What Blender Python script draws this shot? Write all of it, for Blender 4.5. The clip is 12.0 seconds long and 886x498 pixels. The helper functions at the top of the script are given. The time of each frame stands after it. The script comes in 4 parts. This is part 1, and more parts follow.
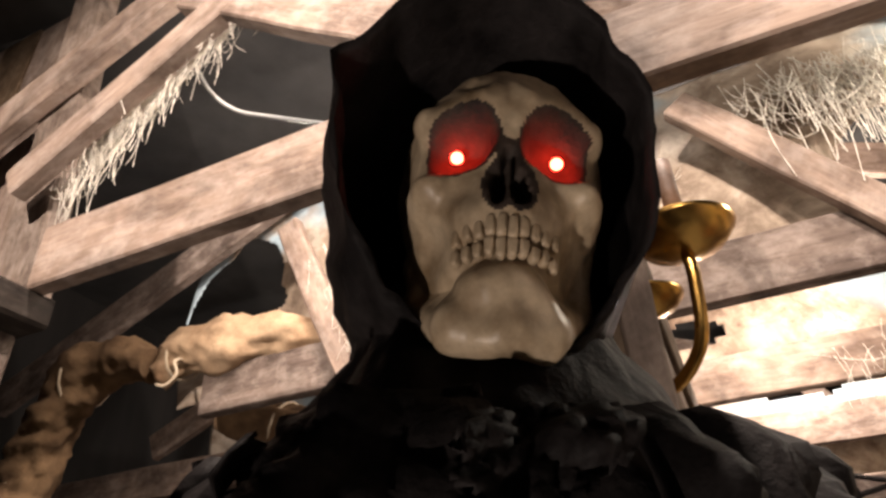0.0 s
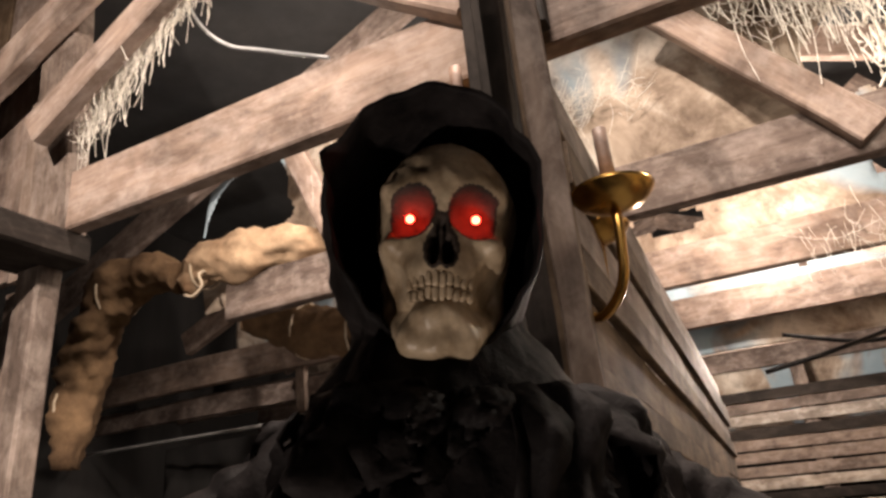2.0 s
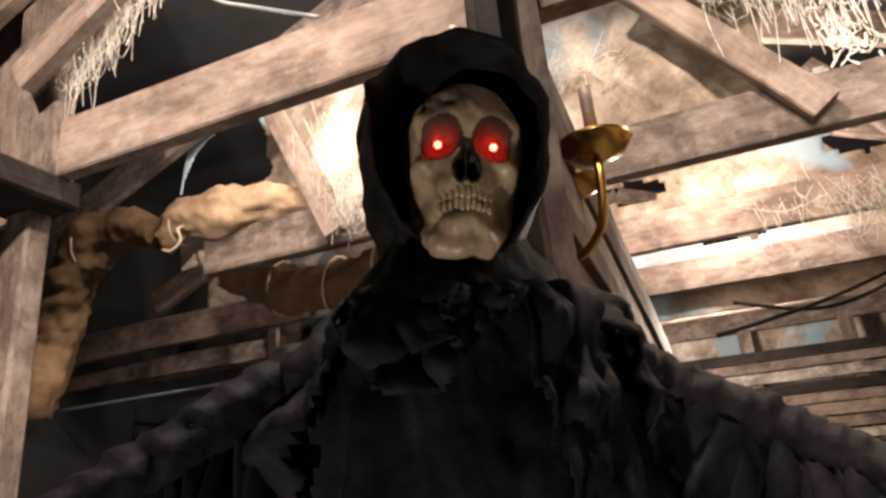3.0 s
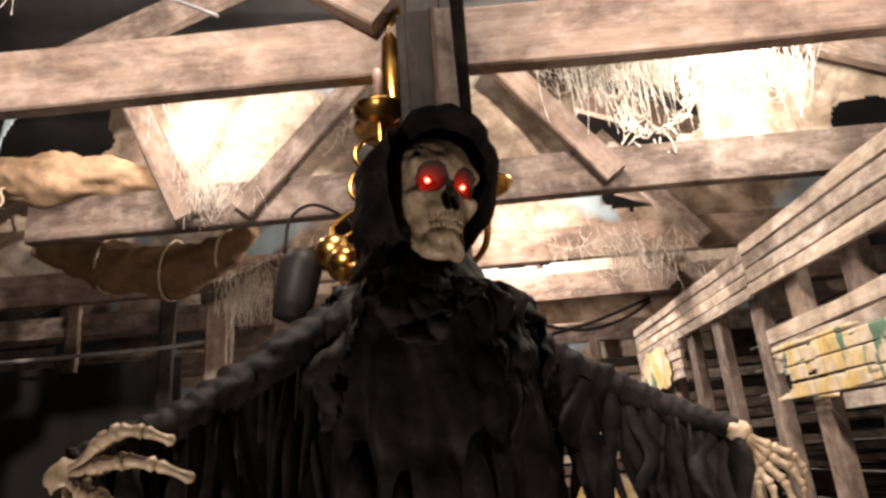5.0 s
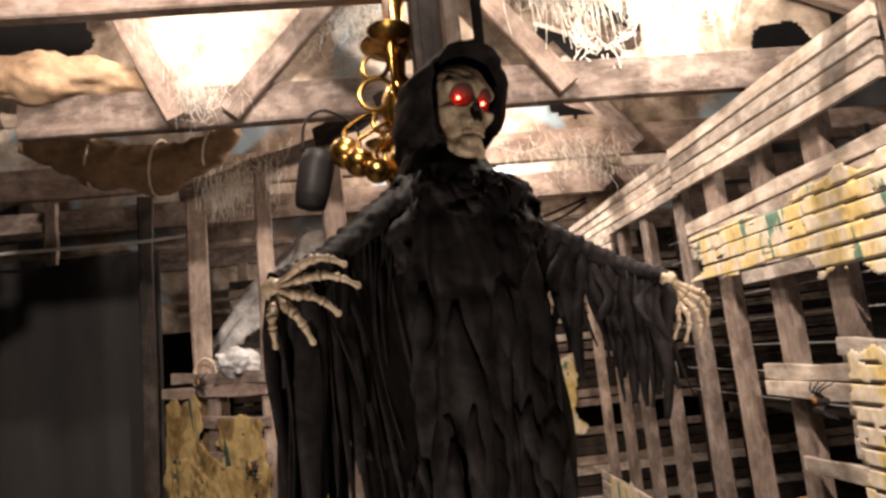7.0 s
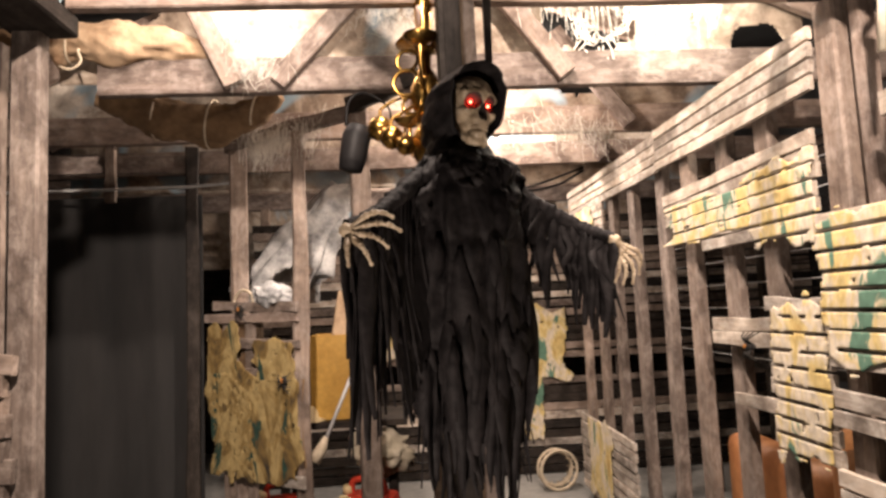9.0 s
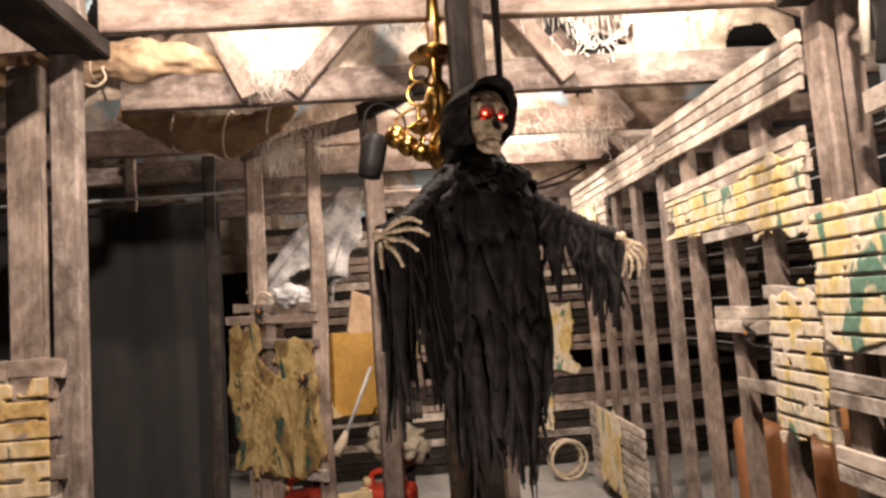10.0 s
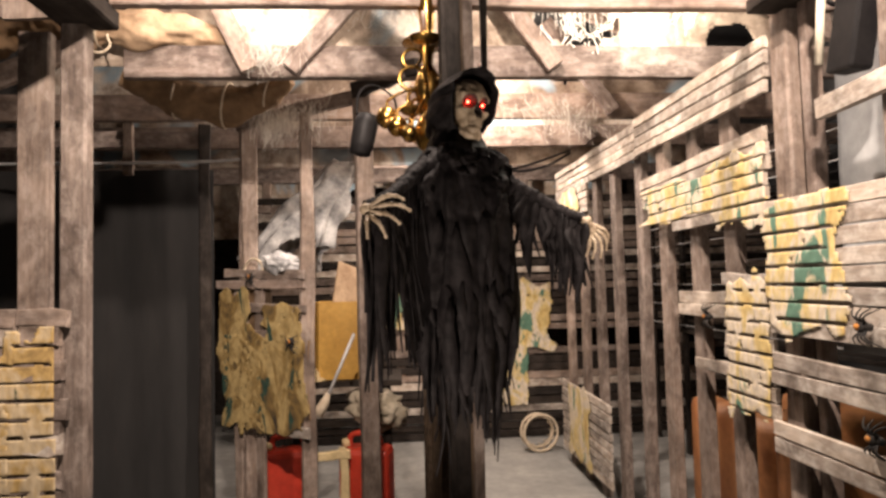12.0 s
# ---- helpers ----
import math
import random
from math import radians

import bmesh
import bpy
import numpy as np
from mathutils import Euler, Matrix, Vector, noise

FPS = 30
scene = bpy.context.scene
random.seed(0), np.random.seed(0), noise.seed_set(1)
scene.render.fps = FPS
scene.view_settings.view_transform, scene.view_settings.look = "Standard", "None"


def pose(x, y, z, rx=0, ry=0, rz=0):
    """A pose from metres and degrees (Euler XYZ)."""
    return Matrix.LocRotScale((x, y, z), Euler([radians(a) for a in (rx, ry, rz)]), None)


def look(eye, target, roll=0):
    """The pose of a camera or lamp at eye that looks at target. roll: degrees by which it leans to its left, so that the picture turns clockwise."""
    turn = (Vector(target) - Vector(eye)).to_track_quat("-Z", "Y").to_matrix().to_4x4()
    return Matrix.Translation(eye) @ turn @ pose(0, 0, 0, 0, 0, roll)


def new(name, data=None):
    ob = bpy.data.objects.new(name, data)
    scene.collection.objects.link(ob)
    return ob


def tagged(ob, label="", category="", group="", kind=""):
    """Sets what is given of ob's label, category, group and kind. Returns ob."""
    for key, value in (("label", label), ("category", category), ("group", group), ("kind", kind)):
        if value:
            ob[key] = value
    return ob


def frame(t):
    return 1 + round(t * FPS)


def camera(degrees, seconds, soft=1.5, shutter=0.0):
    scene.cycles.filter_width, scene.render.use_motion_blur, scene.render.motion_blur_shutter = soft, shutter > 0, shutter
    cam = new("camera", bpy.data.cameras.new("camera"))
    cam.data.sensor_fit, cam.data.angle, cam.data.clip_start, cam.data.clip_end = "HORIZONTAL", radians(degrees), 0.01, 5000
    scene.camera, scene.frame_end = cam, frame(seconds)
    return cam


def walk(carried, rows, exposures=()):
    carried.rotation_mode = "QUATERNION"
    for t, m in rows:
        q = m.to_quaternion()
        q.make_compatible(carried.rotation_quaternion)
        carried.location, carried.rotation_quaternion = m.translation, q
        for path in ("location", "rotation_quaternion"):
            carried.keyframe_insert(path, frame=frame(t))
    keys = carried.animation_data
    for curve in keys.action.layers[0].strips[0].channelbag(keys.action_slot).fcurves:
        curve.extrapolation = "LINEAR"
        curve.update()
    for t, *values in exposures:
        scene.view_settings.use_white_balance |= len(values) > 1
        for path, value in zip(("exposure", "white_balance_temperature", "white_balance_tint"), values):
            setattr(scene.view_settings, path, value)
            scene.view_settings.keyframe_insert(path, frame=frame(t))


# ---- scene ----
cam = camera(68.9, 12.0, soft=2.8)
PATH = [
    (0, (-0.035, 0.036, 1.738), (-0.704, 1.586, 2.81), -2.9),
    (0.5, (-0.028, 0.017, 1.737), (-0.683, 1.605, 2.761), -2.7),
    (1, (0.007, -0.026, 1.748), (-0.637, 1.627, 2.67), -4.8),
    (1.5, (0.041, -0.064, 1.747), (-0.672, 1.625, 2.545), -5.6),
    (2, (0.075, -0.117, 1.747), (-0.702, 1.572, 2.482), -5.5),
    (2.5, (0.101, -0.19, 1.715), (-0.75, 1.5, 2.363), -5.6),
    (3, (0.053, -0.198, 1.678), (-0.634, 1.563, 2.33), -5.2),
    (3.5, (-0.064, -0.26, 1.653), (-0.356, 1.573, 2.399), -6.6),
    (5.5, (-0.104, -0.534, 1.602), (-0.13, 1.392, 2.142), -4.4),
    (6, (-0.13, -0.604, 1.587), (-0.122, 1.343, 2.042), -3.8),
    (6.5, (-0.168, -0.674, 1.566), (-0.111, 1.287, 1.953), -3.9),
    (7, (-0.243, -0.748, 1.531), (-0.1, 1.222, 1.843), -5.7),
    (9, (-0.285, -1.186, 1.472), (-0.166, 0.803, 1.651), -2.5),
    (9.5, (-0.302, -1.264, 1.459), (-0.184, 0.729, 1.589), -3.3),
    (10, (-0.336, -1.31, 1.471), (-0.224, 0.68, 1.643), -4.0),
    (10.5, (-0.384, -1.348, 1.465), (-0.146, 0.63, 1.634), -4.1),
    (11, (-0.41, -1.388, 1.452), (-0.134, 0.59, 1.556), -4.3),
    (11.5, (-0.375, -1.424, 1.457), (-0.107, 0.553, 1.599), -2.4),
    (12, (-0.325, -1.471, 1.452), (-0.179, 0.521, 1.552), -1.4),
]
EXPOSURES = [(0, 0.22), (1, 0.14), (2, -0.05), (3, 0.02), (3.5, 0.5), (5.5, 0.05), (6.5, 0.15), (7, 0.38), (9, 0.68), (12, 0.66)]
walk(cam, [(t, look(eye, target, roll)) for t, eye, target, roll in PATH], EXPOSURES)

# ---- world, lamps ----
world = bpy.data.worlds.new("world")
scene.world = world
world.use_nodes = True
world.node_tree.nodes["Background"].inputs[0].default_value = (1.0, 0.86, 0.7, 1)
world.node_tree.nodes["Background"].inputs[1].default_value = 0.03


def lamp(name, kind, m, watts, colour, size=0.05, spot=None):
    data = bpy.data.lights.new(name, kind)
    data.energy, data.color = watts, colour
    if kind == "AREA":
        data.size = size
    else:
        data.shadow_soft_size = size
    if spot:
        data.spot_size, data.spot_blend = radians(spot), 0.6
    ob = new(name, data)
    ob.matrix_world = m
    return ob


WARM = (1.0, 0.82, 0.7)
# Unseen low key lamp without a fixture, inferred from the underlit skull.
lamp("unseen_low_spot", "SPOT", look((-0.5, -0.85, 0.65), (-0.15, 0.5, 2.0)), 46, WARM, 0.03, 80)
# Added fill from above for the trusses; no fixture stands for it.
lamp("truss_fill", "SPOT", look((-0.05, 0.42, 3.6), (0.2, 1.3, 1.6)), 205, WARM, 0.04, 150)
# Added fill for the slatted fence, aimed past the reaper.
lamp("fence_fill", "SPOT", look((0.25, -0.9, 2.9), (1.2, 1.5, 1.6)), 250, WARM, 0.04, 66)
# Added fill for the left post and boarding; an unseen source.
lamp("post_fill", "SPOT", look((-0.45, -1.0, 2.9), (-1.5, 1.2, 2.2)), 320, WARM, 0.04, 80)
lamp("bulb_right", "POINT", pose(0.95, 1.3, 2.86), 26, (1.0, 0.88, 0.74), 0.03)
lamp("bulb_left", "POINT", pose(-0.4, 1.28, 3.0), 1.6, (1.0, 0.92, 0.82), 0.03)
# Two added fills, hidden by chord and canvas, to brighten the rear trusses.
lamp("middle_truss_fill", "POINT", pose(0.15, 1.9, 2.75), 42, WARM, 0.04)
lamp("rear_truss_fill", "POINT", pose(0.3, 2.7, 2.85), 70, WARM, 0.05)
# Added fill for the far end, without a visible lamp.
lamp("rear_room_fill", "POINT", pose(0.1, 3.5, 2.3), 60, WARM, 0.06)
# Added fill high on the stall side; no bulb hangs here.
lamp("stall_fill", "POINT", pose(-1.0, 1.2, 3.0), 12, WARM, 0.04)

# ---- materials ----
MATS = {}


def shader(name):
    m = bpy.data.materials.new(name)
    m.use_nodes = True
    t = m.node_tree
    MATS[name] = m
    return m, t, t.nodes["Principled BSDF"]


def node(t, kind, **values):
    n = t.nodes.new(kind)
    for k, v in values.items():
        if k in n.inputs:
            n.inputs[k].default_value = v
    return n


def coords(t, scale=(1, 1, 1), socket="Object", shift=True):
    c = t.nodes.new("ShaderNodeTexCoord")
    mp = t.nodes.new("ShaderNodeMapping")
    mp.inputs["Scale"].default_value = scale
    t.links.new(c.outputs[socket], mp.inputs["Vector"])
    if shift:
        info = t.nodes.new("ShaderNodeObjectInfo")
        mul = t.nodes.new("ShaderNodeMath")
        mul.operation = "MULTIPLY"
        mul.inputs[1].default_value = 37.0
        t.links.new(info.outputs["Random"], mul.inputs[0])
        t.links.new(mul.outputs[0], mp.inputs["Location"])
    return mp.outputs["Vector"]


def ramp(t, fac, stops):
    r = t.nodes.new("ShaderNodeValToRGB")
    e = r.color_ramp.elements
    while len(e) < len(stops):
        e.new(0.5)
    for el, (p, c) in zip(e, stops):
        el.position, el.color = p, (*c, 1) if len(c) == 3 else c
    t.links.new(fac, r.inputs[0])
    return r.outputs["Color"]


def noise_tex(t, vec, scale, detail=4, rough=0.55, distort=0.0):
    n = t.nodes.new("ShaderNodeTexNoise")
    n.inputs["Scale"].default_value = scale
    n.inputs["Detail"].default_value = detail
    n.inputs["Roughness"].default_value = rough
    n.inputs["Distortion"].default_value = distort
    t.links.new(vec, n.inputs["Vector"])
    return n.outputs["Fac"]


def mix(t, kind, fac, a, b):
    n = t.nodes.new("ShaderNodeMix")
    n.data_type, n.blend_type = "RGBA", kind
    for sock, v in ((n.inputs[0], fac), (n.inputs[6], a), (n.inputs[7], b)):
        if hasattr(v, "is_linked"):
            t.links.new(v, sock)
        elif isinstance(v, tuple):
            sock.default_value = (*v, 1)
        else:
            sock.default_value = v
    return n.outputs[2]


def bump(t, p, height, strength=0.3, distance=0.004):
    b = t.nodes.new("ShaderNodeBump")
    b.inputs["Strength"].default_value = strength
    b.inputs["Distance"].default_value = distance
    t.links.new(height, b.inputs["Height"])
    t.links.new(b.outputs[0], p.inputs["Normal"])


def wood(name, dark, mid, light, rough=0.75, vary=0.35):
    m, t, p = shader(name)
    v = coords(t, (3, 30, 30))
    grain = noise_tex(t, v, 2.2, 6, 0.6, 0.8)
    big = noise_tex(t, coords(t, (1.2, 3, 3)), 3.0, 3)
    col = ramp(t, grain, [(0.15, dark), (0.5, mid), (0.85, light)])
    stain = ramp(t, big, [(0.3, (0.45, 0.42, 0.42)), (0.7, (1.15, 1.12, 1.1))])
    col = mix(t, "MULTIPLY", 0.8, col, stain)
    info = t.nodes.new("ShaderNodeObjectInfo")
    tone = ramp(t, info.outputs["Random"], [(0.0, (1 - vary,) * 3), (1.0, (1.1, 1.06, 1.0))])
    col = mix(t, "MULTIPLY", 1.0, col, tone)
    dust = noise_tex(t, coords(t, (1, 1.6, 1.6)), 14, 6, 0.7, 0.3)
    col = mix(t, "MIX", ramp(t, dust, [(0.45, (0, 0, 0)), (0.75, (0.55, 0.55, 0.55))]), col, (light[0] * 1.25, light[1] * 1.3, light[2] * 1.35))
    dirt = noise_tex(t, coords(t, (0.8, 1, 1)), 6, 5, 0.65, 0.5)
    col = mix(t, "MULTIPLY", 0.85, col, ramp(t, dirt, [(0.33, (0.35, 0.33, 0.32)), (0.55, (1, 1, 1))]))
    t.links.new(col, p.inputs["Base Color"])
    p.inputs["Roughness"].default_value = rough
    p.inputs["Specular IOR Level"].default_value = 0.2
    bump(t, p, grain, 0.35, 0.003)
    return m


def plain(name, a, b, scale=8, rough=0.8, metal=0.0, bumps=0.3, dist=0.004, stretch=(1, 1, 1)):
    m, t, p = shader(name)
    v = coords(t, stretch)
    n1 = noise_tex(t, v, scale, 5, 0.6)
    n2 = noise_tex(t, v, scale * 6, 4, 0.6)
    col = mix(t, "MULTIPLY", 0.5, ramp(t, n1, [(0.3, a), (0.7, b)]), ramp(t, n2, [(0.3, (0.6, 0.6, 0.6)), (0.7, (1.1, 1.1, 1.1))]))
    t.links.new(col, p.inputs["Base Color"])
    p.inputs["Roughness"].default_value, p.inputs["Metallic"].default_value = rough, metal
    bump(t, p, n2, bumps, dist)
    return m


TIMBER = wood("timber", (0.16, 0.122, 0.105), (0.29, 0.23, 0.198), (0.41, 0.34, 0.295))
POST = wood("post_wood", (0.12, 0.095, 0.08), (0.25, 0.2, 0.17), (0.37, 0.305, 0.26))
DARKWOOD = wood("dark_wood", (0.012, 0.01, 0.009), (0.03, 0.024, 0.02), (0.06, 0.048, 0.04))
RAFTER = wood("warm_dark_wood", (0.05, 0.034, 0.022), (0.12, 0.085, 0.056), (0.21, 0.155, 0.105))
WHITEWASH = wood("whitewashed_wood", (0.26, 0.22, 0.19), (0.5, 0.44, 0.38), (0.72, 0.66, 0.58), 0.8, 0.3)
CEIL = plain("dark_ceiling", (0.035, 0.037, 0.04), (0.07, 0.07, 0.07), 2)
CURTAIN = plain("black_curtain", (0.012, 0.012, 0.012), (0.026, 0.024, 0.023), 3, 0.95, stretch=(1, 1, 0.2))
FLOOR = plain("concrete", (0.2, 0.2, 0.19), (0.34, 0.33, 0.31), 3, 0.7)
BURLAP = plain("burlap", (0.24, 0.145, 0.08), (0.55, 0.4, 0.26), 7, 0.95, bumps=0.8)
BURLAP_DARK = plain("dark_burlap", (0.09, 0.05, 0.025), (0.27, 0.17, 0.09), 7, 0.95, bumps=0.8)
ROPE = plain("rope", (0.45, 0.36, 0.25), (0.68, 0.58, 0.44), 30, 0.95)
BRASS = plain("brass", (0.36, 0.19, 0.045), (0.62, 0.38, 0.11), 14, 0.26, 1.0, 0.05, 0.001)
IRON = plain("black_iron", (0.006, 0.0055, 0.006), (0.014, 0.013, 0.013), 12, 0.5, 0.0, 0.1)
CANDLE = plain("candle_tube", (0.05, 0.03, 0.025), (0.3, 0.2, 0.15), 20, 0.6)
ROBE = plain("black_cloth", (0.006, 0.0053, 0.0056), (0.03, 0.026, 0.0262), 30, 0.62, bumps=0.5, dist=0.002)
IRON.node_tree.nodes["Principled BSDF"].inputs["Specular IOR Level"].default_value = 0.1
ROBE.node_tree.nodes["Principled BSDF"].inputs["Specular IOR Level"].default_value = 0.1
BONE = plain("bone", (0.2, 0.135, 0.075), (0.64, 0.52, 0.37), 30, 0.42, bumps=0.2, dist=0.0015)
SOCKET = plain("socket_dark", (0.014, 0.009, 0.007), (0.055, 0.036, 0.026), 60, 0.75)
GAUZE = plain("grey_gauze", (0.16, 0.16, 0.17), (0.75, 0.74, 0.72), 9, 0.95, bumps=0.9, dist=0.01)
REDPLASTIC = plain("red_plastic", (0.45, 0.03, 0.015), (0.58, 0.06, 0.03), 5, 0.4, bumps=0.05)
YELLOWPAINT = plain("ochre_paint", (0.42, 0.22, 0.03), (0.58, 0.34, 0.07), 6, 0.5)
PALEPLASTIC = plain("pale_plastic", (0.6, 0.45, 0.22), (0.75, 0.6, 0.35), 6, 0.5, bumps=0.05)
LEATHER = plain("orange_leather", (0.33, 0.12, 0.04), (0.52, 0.24, 0.09), 5, 0.55, bumps=0.4)
SHEETGREY = plain("grey_sheet", (0.2, 0.21, 0.22), (0.42, 0.43, 0.43), 4, 0.35)
SPIDERFUR = plain("spider_black", (0.008, 0.007, 0.007), (0.03, 0.025, 0.02), 40, 0.8)
ORANGE = plain("spider_orange", (0.4, 0.13, 0.02), (0.6, 0.25, 0.04), 40, 0.7)
CREAM = plain("cream_enamel", (0.5, 0.44, 0.34), (0.66, 0.6, 0.48), 7, 0.5)
ROD = plain("steel_rod", (0.5, 0.5, 0.5), (0.75, 0.75, 0.75), 20, 0.5, 0.0, 0.05)


def camo(name, a, b, c, green_tone):
    m, t, p = shader(name)
    v = coords(t, (1, 1, 0.55), "Object", True)
    n1 = noise_tex(t, v, 7.0, 6, 0.65, 0.8)
    n2 = noise_tex(t, v, 40, 4)
    n3 = noise_tex(t, coords(t, (1, 1, 0.35), "Object", True), 6.0, 5, 0.6, 0.8)
    col = ramp(t, n1, [(0.32, a), (0.45, b), (0.56, c), (0.7, b)])
    green = ramp(t, n3, [(0.59, (0, 0, 0)), (0.62, (1, 1, 1)), (0.72, (1, 1, 1)), (0.76, (0, 0, 0))])
    col = mix(t, "MIX", green, col, green_tone)
    col = mix(t, "MULTIPLY", 0.6, col, ramp(t, n2, [(0.3, (0.5, 0.5, 0.5)), (0.7, (1.1, 1.1, 1.1))]))
    t.links.new(col, p.inputs["Base Color"])
    p.inputs["Roughness"].default_value = 0.95
    bump(t, p, n2, 0.6, 0.003)
    return m


CAMO = camo("camo_cloth", (0.48, 0.31, 0.1), (0.62, 0.48, 0.2), (0.64, 0.56, 0.46), (0.1, 0.2, 0.14))
CAMO_DARK = camo("dirty_camo_cloth", (0.03, 0.022, 0.014), (0.2, 0.125, 0.035), (0.42, 0.31, 0.13), (0.015, 0.045, 0.03))
OCHRE = camo("ochre_cloth", (0.14, 0.085, 0.035), (0.42, 0.28, 0.1), (0.5, 0.4, 0.26), (0.09, 0.09, 0.05))


def canvas():
    m, t, p = shader("stained_canvas")
    v = coords(t)
    n1 = noise_tex(t, v, 2.2, 5, 0.65, 0.6)
    n2 = noise_tex(t, v, 9, 6, 0.7, 0.4)
    n3 = noise_tex(t, v, 1.6, 3, 0.5, 1.0)
    col = ramp(t, n1, [(0.34, (0.15, 0.105, 0.075)), (0.5, (0.4, 0.325, 0.255)), (0.62, (0.66, 0.6, 0.52))])
    col = mix(t, "MULTIPLY", 0.7, col, ramp(t, n2, [(0.36, (0.35, 0.3, 0.27)), (0.55, (1.05, 1.05, 1.05))]))
    blue = ramp(t, n3, [(0.53, (0, 0, 0)), (0.6, (0.85, 0.85, 0.85))])
    col = mix(t, "MIX", blue, col, (0.3, 0.42, 0.5))
    t.links.new(col, p.inputs["Base Color"])
    p.inputs["Roughness"].default_value = 0.95
    bump(t, p, n2, 0.7, 0.01)
    return m


CANVAS = canvas()
WEB = plain("cobweb_fibre", (0.7, 0.66, 0.58), (0.85, 0.82, 0.75), 20, 0.95)


def led():
    m, t, p = shader("red_led")
    p.inputs["Base Color"].default_value = (0.8, 0.05, 0.02, 1)
    p.inputs["Emission Color"].default_value = (1.0, 0.035, 0.018, 1)
    p.inputs["Emission Strength"].default_value = 48
    return m


LED = led()

# ---- mesh helpers ----


def world_of(ob):
    m = ob.matrix_basis.copy()
    if ob.parent:
        m = world_of(ob.parent) @ ob.matrix_parent_inverse @ m
    return m


def attach(ob, parent):
    """Parent ob, which is placed in the world, without moving it."""
    ob.parent = parent
    ob.matrix_parent_inverse = world_of(parent).inverted()
    return ob


def mesh_of(name, bm, mats, smooth=False):
    me = bpy.data.meshes.new(name)
    bm.to_mesh(me)
    bm.free()
    for mt in (mats if isinstance(mats, (list, tuple)) else [mats]):
        me.materials.append(mt)
    if smooth:
        me.polygons.foreach_set("use_smooth", [True] * len(me.polygons))
    return me


def part(name, bm, mats, parent=None, label="", m=None, smooth=False):
    ob = new(name, mesh_of(name, bm, mats, smooth))
    if m is not None:
        ob.matrix_basis = m
    if parent is not None:
        attach(ob, parent)
    if label:
        tagged(ob, label)
    return ob


def holder(name, at, label, category, group="", kind=""):
    ob = new(name)
    ob.matrix_basis = Matrix.Translation(at)
    ob.empty_display_size = 0.05
    return tagged(ob, label, category, group, kind)


def stick(length, width, thick, rnd, segs=4, wear=0.006):
    """A worn board: length on x, thickness on y, width on z."""
    bm = bmesh.new()
    rings = []
    for i in range(segs + 1):
        x = -length / 2 + length * i / segs
        w, h = width / 2, thick / 2
        c = min(w, h) * 0.22
        j = [rnd.uniform(-wear, wear) for _ in range(3)]
        e = rnd.uniform(-wear, wear) * 1.5 if i in (0, segs) else 0
        pts = [(-h + c, -w + j[0]), (h - c, -w + j[0]), (h, -w + c + j[0]), (h, w - c + j[1]), (h - c, w + j[1]), (-h + c, w + j[1]), (-h, w - c + j[1]), (-h, -w + c + j[0])]
        rings.append([bm.verts.new((x + e, y + j[2] * 0.3, z)) for y, z in pts])
    for a, b in zip(rings, rings[1:]):
        for k in range(8):
            bm.faces.new((a[k], a[(k + 1) % 8], b[(k + 1) % 8], b[k]))
    bm.faces.new(rings[0][::-1])
    bm.faces.new(rings[-1])
    bmesh.ops.recalc_face_normals(bm, faces=bm.faces)
    return bm


RND = random.Random(7)


def board(name, p0, p1, width, thick, mat, parent=None, face=(0, -1, 0), label="", segs=4, wear=0.006):
    """A board from p0 to p1 whose broad side looks along face."""
    a, b = Vector(p0), Vector(p1)
    x = (b - a).normalized()
    y = Vector(face)
    y = (y - x * y.dot(x)).normalized()
    z = x.cross(y)
    m = Matrix((x, y, z)).transposed().to_4x4()
    m.translation = (a + b) / 2
    return part(name, stick((b - a).length, width, thick, RND, segs, wear), mat, parent, label, m)


def add_box(bm, c, s, rot=None, mat=0, chamfer=0.0):
    m = Matrix.Translation(c) @ (rot or Matrix()) @ Matrix.Diagonal((*s, 1))
    r = bmesh.ops.create_cube(bm, size=1, matrix=m)
    fs = {f for v in r["verts"] for f in v.link_faces}
    if chamfer:
        es = {e for v in r["verts"] for e in v.link_edges}
        out = bmesh.ops.bevel(bm, geom=list(es), offset=chamfer, segments=2, affect="EDGES", profile=0.5)
        fs = set(out["faces"]) | {f for f in fs if f.is_valid}
    for f in fs:
        f.material_index = mat
    return r["verts"]


def add_tube(bm, pts, radii, n=8, mat=0, caps=True):
    """A round tube along pts with a radius at each."""
    pts = [Vector(p) for p in pts]
    if not isinstance(radii, (list, tuple)):
        radii = [radii] * len(pts)
    rings, prev = [], None
    for i, p in enumerate(pts):
        d = (pts[min(i + 1, len(pts) - 1)] - pts[max(i - 1, 0)]).normalized()
        if prev is None:
            u = d.orthogonal().normalized()
        else:
            u = (prev - d * prev.dot(d)).normalized()
        prev = u
        w = d.cross(u)
        rings.append([bm.verts.new(p + radii[i] * (math.cos(2 * math.pi * k / n) * u + math.sin(2 * math.pi * k / n) * w)) for k in range(n)])
    for a, b in zip(rings, rings[1:]):
        for k in range(n):
            f = bm.faces.new((a[k], a[(k + 1) % n], b[(k + 1) % n], b[k]))
            f.material_index, f.smooth = mat, True
    if caps:
        for r in (rings[0][::-1], rings[-1]):
            f = bm.faces.new(r)
            f.material_index = mat
    return rings


